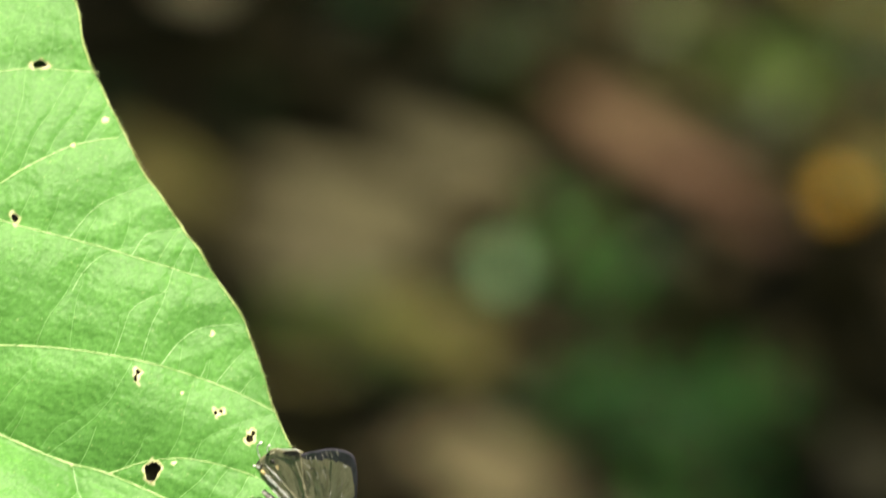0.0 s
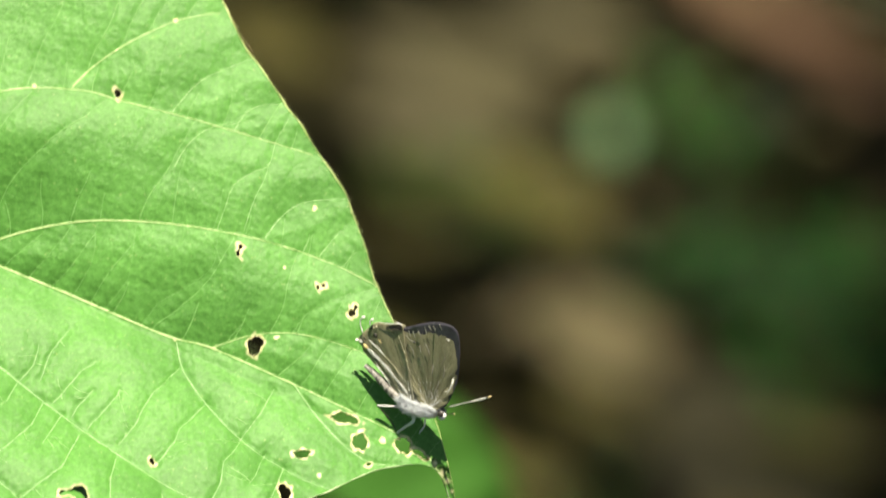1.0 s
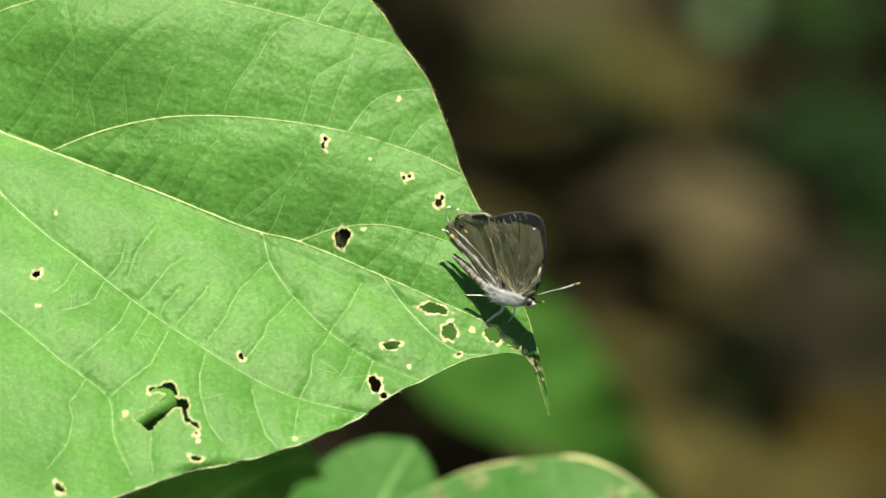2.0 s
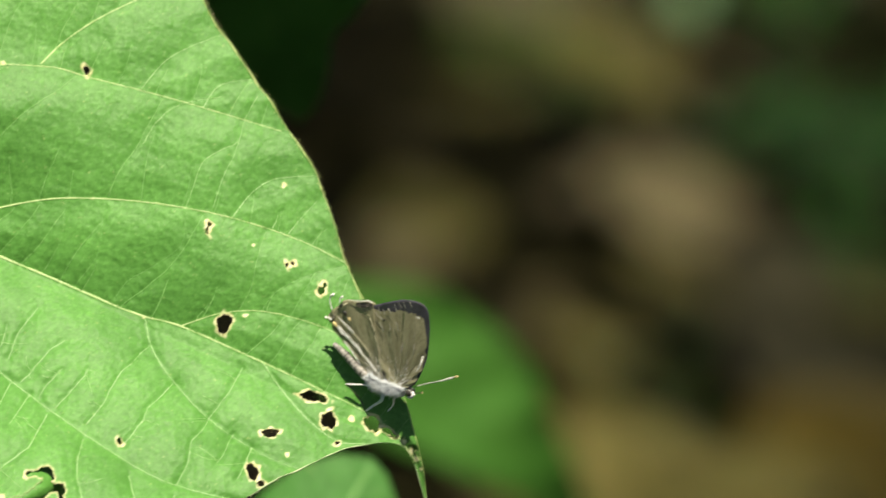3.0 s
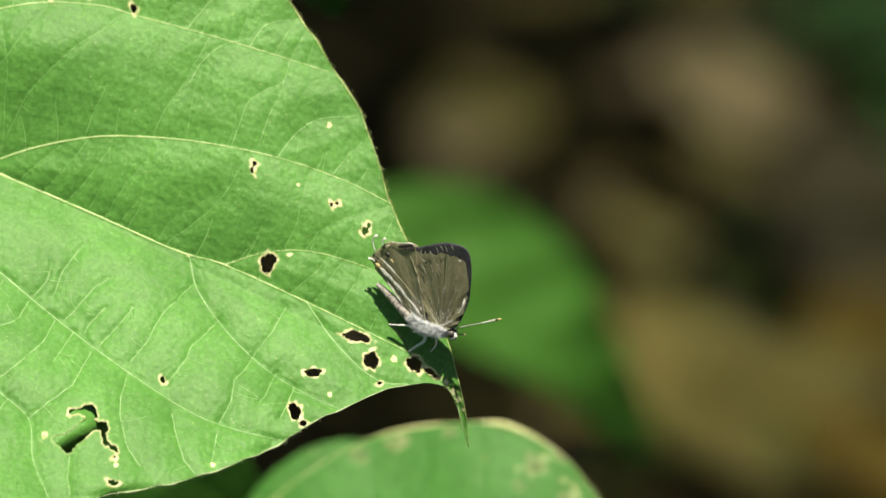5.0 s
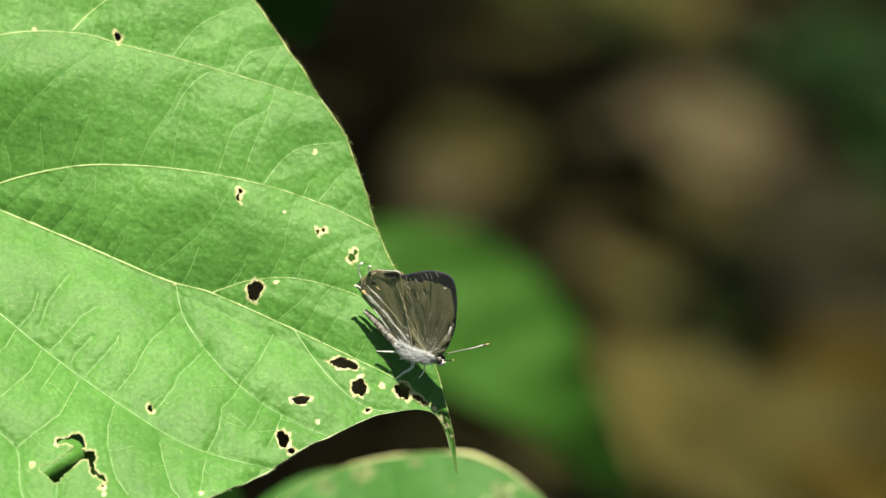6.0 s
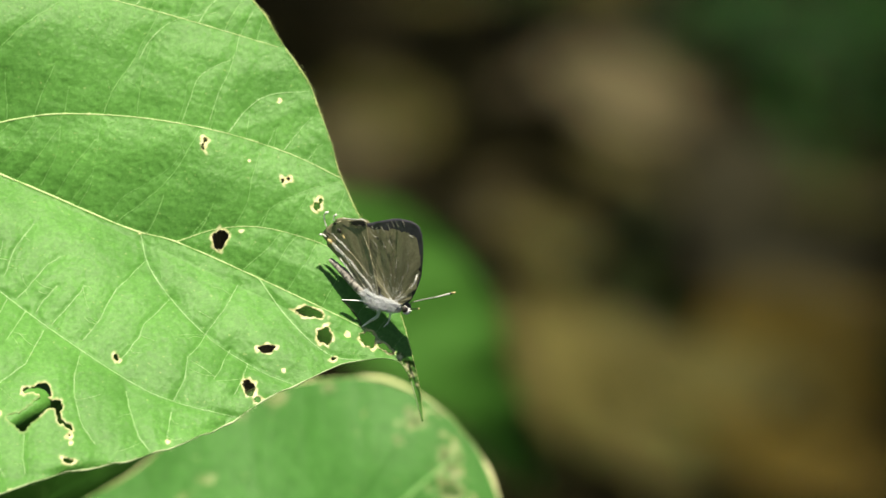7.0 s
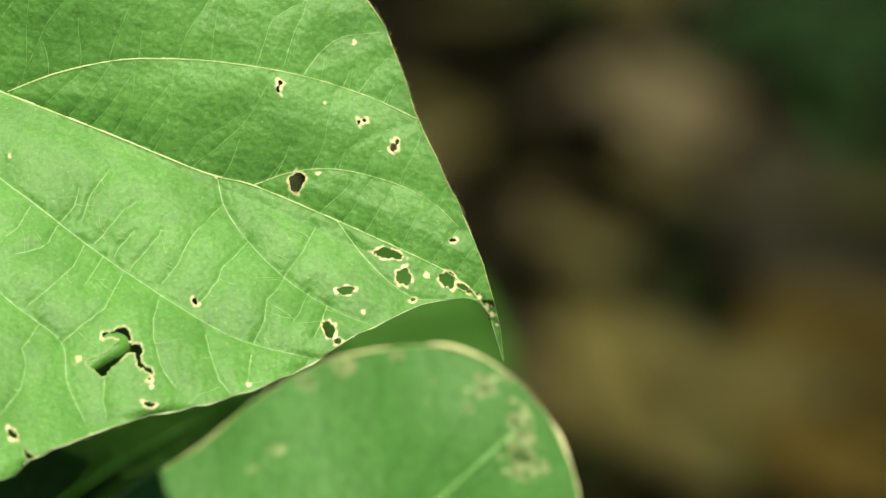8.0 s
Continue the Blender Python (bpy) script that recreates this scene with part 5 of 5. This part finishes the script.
def herb(x, y, height, spread, count, mat, label, seed):
    """A low herb: stalks of several lengths, each with one leaf."""
    rng = np.random.RandomState(seed)
    ob = tagged(new("herb"), label, "plant", "low herbs on the forest floor")
    z0 = float(floor_height(x, y))
    ob.location = (x, y, z0)
    for k in range(count * 3):
        w = 2 * math.pi * k / count + rng.uniform(-0.5, 0.5)
        e = np.array([math.cos(w) * spread * rng.uniform(0.2, 1.05), math.sin(w) * spread * rng.uniform(0.2, 1.05), height * rng.uniform(0.4, 1.15)])
        mesh_part("stalk", *tube(curve_points([(0, 0, -0.005), tuple(e * np.array([0.4, 0.4, 0.7])), tuple(e)], 8), np.linspace(0.0014, 0.0007, 8), 5), STALK, ob)
        l = spread * rng.uniform(0.25, 0.6)
        v, f = litter_leaf(l, l * rng.uniform(0.5, 0.75), rng.uniform(-0.15, -0.02), rng)
        m = Matrix.Translation(e) @ Euler((rng.uniform(-0.2, 0.8), rng.uniform(-0.5, 0.5), w - math.pi / 2)).to_matrix().to_4x4()
        mesh_part("leaf", [tuple(m @ Vector(p)) for p in v], f, mat, ob)


def glint_leaf(x, y, size, mat, label):
    """One small leaf on a short stalk, added as a glint, tipped towards the light."""
    rng = np.random.RandomState(int(abs(x * 1000 + y * 3000)))
    ob = tagged(new("seedling"), label, "plant", "seedlings on the forest floor")
    ob.location = (x, y, float(floor_height(x, y)))
    mesh_part("stalk", *tube(curve_points([(0, 0.008, -0.004), (0, 0.003, 0.01), (0, 0, 0.02)], 8), np.linspace(0.0014, 0.0009, 8), 5), STALK, ob)
    v, f = litter_leaf(size, size * 0.85, -0.06, rng)
    m = Matrix.Translation((0, 0, 0.02)) @ Euler((0.65, 0.04, 0)).to_matrix().to_4x4()
    mesh_part("leaf", [tuple(m @ Vector(p)) for p in v], f, mat, ob)


ground()
litter()
# seedlings added where the floor has small bright glints
for place_xy, size, mat, label in (
        ((0.127, 2.522), 0.025, GLINT_GREEN, "pale green seedling added as a glint on the forest floor"),
        ((0.129, 2.492), 0.014, GLINT_GREEN, "pale green seedling added as a glint beside another"),
        ((0.264, 2.372), 0.021, HERB, "small green seedling added as a glint among herbs"),
        ((0.190, 2.506), 0.021, HERB, "small green seedling added as a glint among herbs"),
        ((0.155, 2.600), 0.009, GLINT_GREEN, "small green seedling added as a glint among herbs"),
        ((0.210, 2.352), 0.009, GLINT_GREEN, "small green seedling added as a glint among herbs"),
        ((0.316, 2.616), 0.022, GLINT_ORANGE, "small orange leaf on a short stalk, added as a glint"),
        ((0.129, 2.850), 0.017, GLINT_OLIVE, "small olive-green seedling added as a glint"),
        ((0.228, 2.870), 0.015, GLINT_OLIVE, "small olive-green seedling added as a glint"),
        ((0.196, 3.020), 0.013, GLINT_OLIVE, "small olive-green seedling added as a glint"),
        ((0.290, 2.735), 0.010, GLINT_OLIVE, "small olive-green seedling added as a glint"),
        ((0.064, 2.962), 0.013, GLINT_GREEN, "small green seedling added as a glint among herbs")):
    glint_leaf(*place_xy, size, mat, label)
scatter = np.random.RandomState(77)
for n, (cx, cy, wide, deep, count) in enumerate(((0.2, 2.36, 0.1, 0.06, 16), (0.17, 2.53, 0.07, 0.08, 10), (0.2, 2.9, 0.16, 0.1, 18), (0.29, 2.75, 0.06, 0.08, 6), (0.04, 2.46, 0.06, 0.07, 6), (0.12, 2.0, 0.08, 0.12, 7))):
    for _ in range(count):
        at_x, at_y = cx + wide * scatter.uniform(-1, 1), cy + deep * scatter.uniform(-1, 1)
        glint_leaf(at_x, at_y, scatter.uniform(0.004, 0.0085), GLINT_OLIVE if scatter.rand() < 0.45 else GLINT_GREEN, "tiny seedling added as a glint among herbs")
for place_xy, l, w, turn, mat, label in (
        ((0.106, 2.236), 0.085, 0.12, 90, DEAD_PALE, "broad tan dead leaf on the forest floor"),
        ((-0.014, 2.185), 0.06, 0.07, 20, DEAD_OLIVE, "tan dead leaf lying on dark soil"),
        ((-0.030, 2.155), 0.045, 0.05, 80, DEAD_PALE, "small tan dead leaf lying on dark soil"),
        ((0.212, 2.672), 0.15, 0.04, 62, DEAD_PINK, "long reddish-brown dead leaf"),
        ((0.262, 2.590), 0.06, 0.03, 75, DEAD_PINK, "reddish-brown dead leaf on dark soil"),
        ((0.181, 1.920), 0.12, 0.085, 30, DEAD_RUST, "dull rust-brown dead leaf"),
        ((0.180, 1.801), 0.10, 0.08, 80, DEAD_RUST, "dull rust-brown dead leaf"),
        ((0.099, 1.858), 0.15, 0.085, 40, DEAD_OLIVE, "olive-tan dead leaf among litter"),
        ((0.077, 1.891), 0.08, 0.05, 70, DEAD_OLIVE, "olive-tan dead leaf among litter"),
        ((0.111, 1.845), 0.09, 0.06, 40, DEAD_OLIVE, "olive-tan dead leaf among litter"),
        ((0.074, 2.428), 0.045, 0.04, 70, DEAD_OLIVE, "olive-tan dead leaf beside a stone"),
        ((0.016, 2.502), 0.09, 0.06, 20, DEAD_MAUVE, "mauve-brown dead leaf beside a stone"),
        ((0.036, 2.616), 0.12, 0.09, 100, DEAD_MAUVE, "broad mauve-brown dead leaf"),
        ((0.096, 2.676), 0.10, 0.07, 80, DEAD_MAUVE, "mauve-brown dead leaf among litter"),
        ((-0.066, 2.676), 0.08, 0.06, 40, DEAD_OLIVE, "olive-tan dead leaf among litter"),
        ((0.334, 2.863), 0.13, 0.05, 85, DEAD_OLIVE, "olive-tan dead leaf among herbs"),
        ((0.340, 2.639), 0.07, 0.05, 85, DEAD_OLIVE, "olive-tan dead leaf among herbs"),
        ((0.171, 2.107), 0.10, 0.07, 40, DEAD_MAUVE, "mauve-brown dead leaf beside a stone"),
        ((0.170, 2.041), 0.08, 0.07, 80, DEAD_MAUVE, "mauve-brown dead leaf on dark soil"),
        ((0.066, 2.049), 0.06, 0.045, 100, DEAD_OLIVE, "olive-tan dead leaf on dark soil"),
        ((-0.049, 2.985), 0.05, 0.045, 30, DEAD_ROSE, "small pale rosy dead leaf on dark soil"),
        ((0.175, 2.160), 0.08, 0.06, 25, DEAD_MAUVE, "mauve-brown dead leaf on dark soil"),
        ((0.215, 2.125), 0.09, 0.06, 130, DEAD_OLIVE, "olive-tan dead leaf on dark soil"),
        ((0.110, 2.135), 0.06, 0.04, 50, DEAD_OLIVE, "olive-tan dead leaf on dark soil"),
        ((0.050, 2.400), 0.07, 0.05, 95, DEAD_OLIVE, "olive-tan dead leaf beside a stone"),
        ((0.095, 2.385), 0.06, 0.045, 30, DEAD_OLIVE, "olive-tan dead leaf beside a stone"),
        ((0.130, 1.875), 0.10, 0.07, 110, DEAD_OLIVE, "olive-tan dead leaf among litter"),
        ((0.103, 1.915), 0.06, 0.05, 15, DEAD_PALE, "tan dead leaf lying on litter"),
        ((0.165, 1.905), 0.08, 0.06, 60, DEAD_OLIVE, "olive-tan dead leaf among litter"),
        ((0.052, 1.850), 0.09, 0.06, 130, DEAD_OLIVE, "olive-tan dead leaf among litter"),
        ((0.120, 1.800), 0.09, 0.06, 85, DEAD_OLIVE, "olive-tan dead leaf among litter"),
        ((0.205, 1.975), 0.09, 0.06, 100, DEAD_RUST, "dull rust-brown dead leaf"),
        ((0.010, 2.290), 0.05, 0.04, 140, DEAD_OLIVE, "olive-tan dead leaf on dark soil"),
        ((0.140, 2.120), 0.08, 0.06, 120, DEAD_MAUVE, "mauve-brown dead leaf on dark soil"),
        ((0.315, 2.315), 0.06, 0.045, 30, DEAD_MAUVE, "mauve-brown dead leaf on dark soil")):
    dead_leaf(*place_xy, l, w, turn, mat, label)
stone(0.044, 2.597, (0.05, 0.06, 0.02), "grey-brown stone among dead leaves")
stone(0.191, 2.074, (0.04, 0.05, 0.018), "greyish stone half sunk in the soil")
for n, (place_xy, height, spread, count, mat) in enumerate((
        ((0.182, 2.500), 0.04, 0.04, 5, HERB),
        ((0.165, 2.583), 0.03, 0.03, 3, HERB), ((0.158, 2.340), 0.03, 0.035, 5, HERB_MILD),
        ((0.205, 2.338), 0.03, 0.04, 6, HERB_MILD), ((0.235, 2.373), 0.03, 0.045, 4, HERB),
        ((0.267, 2.375), 0.03, 0.035, 5, HERB), ((0.218, 2.269), 0.03, 0.04, 4, HERB),
        ((0.296, 2.735), 0.04, 0.04, 4, HERB_DULL), ((0.238, 2.831), 0.04, 0.03, 4, HERB_DULL),
        ((0.129, 2.831), 0.03, 0.03, 4, HERB_DULL), ((0.059, 2.952), 0.04, 0.035, 4, HERB), ((0.284, 2.980), 0.04, 0.04, 5, HERB_MILD), ((0.178, 2.372), 0.03, 0.03, 5, HERB), ((0.153, 1.815), 0.02, 0.03, 4, HERB), ((0.080, 1.822), 0.02, 0.025, 4, HERB),
        ((0.034, 2.424), 0.03, 0.035, 4, HERB_DULL), ((0.082, 2.408), 0.03, 0.03, 4, HERB), ((0.020, 2.385), 0.03, 0.03, 4, HERB_DULL), ((0.062, 2.350), 0.025, 0.03, 4, HERB_DULL), ((0.205, 2.170), 0.02, 0.03, 4, HERB_DULL), ((0.206, 2.212), 0.03, 0.03, 4, HERB),
        ((0.109, 2.006), 0.015, 0.03, 4, HERB_DULL), ((0.156, 1.875), 0.015, 0.03, 4, HERB_DULL))):
    herb(*place_xy, height, spread, count, mat, "dull green herb among dead leaves" if mat is HERB_DULL else "low green herb with broad leaves", n + 1)


# ---- an unseen tree, added so that its crown shades the floor ----
def tree():
    rng = np.random.RandomState(51)
    ob = tagged(new("tree"), "unseen tall tree added to shade the forest floor", "tree")
    ob.location = (3.4, 2.6, 0)
    mesh_part("trunk", *tube(curve_points([(0, 0, -0.1), (0.1, 0, 5), (-0.2, 0.1, 11), (-1.4, -1.6, 17.6)], 50), np.linspace(0.34, 0.09, 50), 16), BARK, ob)
    for e in ((-3.6, -4.2, 18.0), (-1.2, -4.6, 18.2), (-4.2, -1.0, 18.3), (0.4, -3.2, 17.6), (0.6, 0.2, 18.2), (-2.6, 0.6, 18.2), (-2.6, -2.4, 18.6)):
        mesh_part("limb", *tube(curve_points([(-0.3, 0, 11.6), (e[0] * 0.45, e[1] * 0.45, 15.6), e], 24), np.linspace(0.13, 0.02, 24), 8), BARK, ob)
    # leaves in a shallow dome with an uneven rim, thinner towards its edge
    n = 95000
    c = np.stack([rng.uniform(-5.0, 1.2, n), rng.uniform(-5.0, 1.2, n), rng.uniform(0, 1, n)], 1)
    dx, dy = c[:, 0] + 1.9, c[:, 1] + 1.9
    far, turn = np.hypot(dx, dy), np.arctan2(dy, dx)
    rim = 2.85 + 0.18 * np.sin(3 * turn + 1) + 0.12 * np.sin(7 * turn) + 0.08 * np.sin(13 * turn + 2)
    # thin places set over chosen spots to let flecks of sun through
    fleck = np.zeros(n, bool)
    for gx, gy, r, part_kept in ((0.125, 2.553, 0.15, 0.0), (0.317, 2.660, 0.15, 0.0), (0.110, 2.262, 0.12, 0.55),
                                 (-0.015, 2.225, 0.11, 0.6), (0.040, 2.375, 0.10, 0.75), (0.060, 1.860, 0.09, 0.6), (0.144, 1.910, 0.2, 0.48), (0.050, 2.549, 0.2, 0.75), (0.315, 2.853, 0.2, 0.75), (0.228, 2.900, 0.1, 0.3), (0.192, 2.525, 0.1, 0.3), (0.266, 2.385, 0.08, 0.3), (0.129, 2.880, 0.1, 0.15), (-0.049, 3.023, 0.12, 0.1), (0.196, 3.05, 0.1, 0.3), (0.075, 2.46, 0.08, 0.4)):
        over = np.hypot(c[:, 0] + 3.4 - gx - 0.0818 * 17.7, c[:, 1] + 2.6 - gy + 0.184 * 17.7) < r
        fleck |= over & (rng.rand(n) > part_kept)
    keep = ~fleck & (far < rim * (1 - 0.12 * rng.rand(n) ** 2))
    c[:, 2] = 16.9 + c[:, 2] * (0.5 + 1.8 * np.sqrt(np.clip(1 - (far / 3.3) ** 2, 0, 1))) + 0.3 * np.sin(3 * dx) * np.cos(3 * dy)
    c = c[keep]
    # dense clumps set to darken chosen spots of the floor
    for gx, gy, r, count in ((-0.022, 2.907, 0.22, 130), (0.223, 2.460, 0.14, 22), (0.072, 2.885, 0.12, 24)):
        way, out_by = rng.uniform(0, 6.283, count), r * np.sqrt(rng.rand(count))
        more = np.stack([gx + 0.0818 * 17.7 - 3.4 + out_by * np.cos(way), gy - 0.184 * 17.7 - 2.6 + out_by * np.sin(way), 17.7 + rng.normal(0, 0.12, count)], 1)
        c = np.vstack([c, more])
    n = len(c)
    a = rng.normal(size=(n, 3)) * np.array([1, 1, 0.4])
    a /= np.linalg.norm(a, axis=1)[:, None]
    b = np.cross(a, rng.normal(size=(n, 3)) * 0.4 + np.array([0, 0, 1]))
    b /= np.linalg.norm(b, axis=1)[:, None]
    l = rng.uniform(0.025, 0.045, (n, 1))
    v = np.stack([c - a * l, c + b * l * 0.5, c + a * l, c - b * l * 0.5], 1).reshape(-1, 3)
    q = np.arange(4 * n).reshape(-1, 4)
    crown = mesh_part("crown", v, q, CANOPY, ob, smooth=False)
    tagged(crown, kind="stuff")


tree()


# ---- what moves ----
def motions():
    def sway(rows, depth, base):
        return [(t, FOCUS @ Matrix.Translation(Vector((base[0] + dx, base[1] + dy, depth)) * MM)) for t, dx, dy in rows]

    here = FOCUS.inverted() @ LEAF_BELOW.matrix_world.translation / MM
    walk(LEAF_BELOW, sway([(0, 15, -10), (1.2, 16, -10), (2.5, 16.5, -9), (3.0, 16.5, -5), (3.3, 16.5, 0), (3.5, 16.4, 3.1), (4.0, 16.8, 0.4), (4.5, 13.3, 5.0), (4.7, 15.6, 0.2),
                           (5.8, 9.8, -1.8), (6.0, 10.2, -1.4), (6.5, 5.6, 3.9), (7.0, 1.2, 3.4), (7.5, 0.9, 0.9), (8, 0, 0)], here.z, here))
    here = FOCUS.inverted() @ LEAF_BEHIND.matrix_world.translation / MM
    walk(LEAF_BEHIND, [(t, FOCUS @ Matrix.Translation(Vector((here.x + dx, here.y + dy, here.z)) * MM) @ pose(0, 0, 0, 0, 0, turn)) for t, dx, dy, turn in (
        (0, -3, 0, 0), (1.0, -3, 0, 0), (2.3, -4, -5, 0), (2.5, -2, -2, 0), (3.5, -1, -3, 0), (4.0, 7, 3, 0), (4.5, 1, 0, 0), (6.0, 0, 0, -2), (6.2, 0, -1, -4), (6.5, 0, 1, -6),
        (7.0, 0, -2, -9), (7.5, -5, -6, -13), (8, -8, -9, -16))])

    here = FOCUS.inverted() @ LEAF_LOW.matrix_world.translation / MM
    walk(LEAF_LOW, sway([(0, 12, 3), (1.2, 12, 3), (2.3, 0, 0), (2.5, 8.9, 8.9), (3.0, 16, 11), (3.5, 22, 11), (4.0, 10, 6.8), (5.0, 8, 0), (8, 6, 0)], here.z, here))
    here = FOCUS.inverted() @ LEAF_SHADE.matrix_world.translation / MM
    walk(LEAF_SHADE, sway([(0, -46, 20), (1.2, -42, 16), (2.2, -30, 14), (2.45, 2, 2), (2.6, 3, -1), (3.5, 1.5, 1), (4.5, 0, 6), (6.2, -4, 6), (8, -6, 8)], here.z, here))

    def off(x, y, z, rx=0, ry=0, rz=0):
        return FOCUS @ Matrix.Translation(Vector((2.5 + x, 0.6 + y, 2.6 + z)) * MM) @ pose(0, 0, 0, rx, ry, rz) @ TURN.to_4x4()

    # the closed wings lean back into the sun now and then, and open in flight
    still = ((0, -1), (0.4, -1), (0.6, -7), (0.85, -6), (1.0, -2), (1.2, -1), (2.3, -0.5), (2.7, -1),
             (2.9, -4), (3.2, -6), (3.5, -8), (4.0, -8), (4.3, -7), (4.5, -5), (4.8, -4), (5.8, -1), (7.2, -1), (7.215, -1))
    for k, ob in enumerate(WINGS):
        s = 1 if k < 2 else -1      # the near pair, then the far pair
        walk(ob, [(t, pose(0, 0, 0, a, 0, 0)) for t, a in still + ((7.2334, 40 * s), (7.2667, 5 * s), (7.3, 62 * s), (7.3334, 5 * s), (7.3667, 60 * s), (8, 60 * s))])
    walk(BUTTERFLY, [(0, REST), (7.2, REST), (7.215, REST), (7.2334, off(9, -2, 8, 0, 0, -8)), (7.2667, off(32, -18, 16, 5, 0, -20)),
                     (7.3, off(62, -44, 24, 10, 5, -25)), (7.4, off(150, -130, 50, 10, 10, -40)), (8, off(650, -500, 100, 0, 10, -60))])


motions()
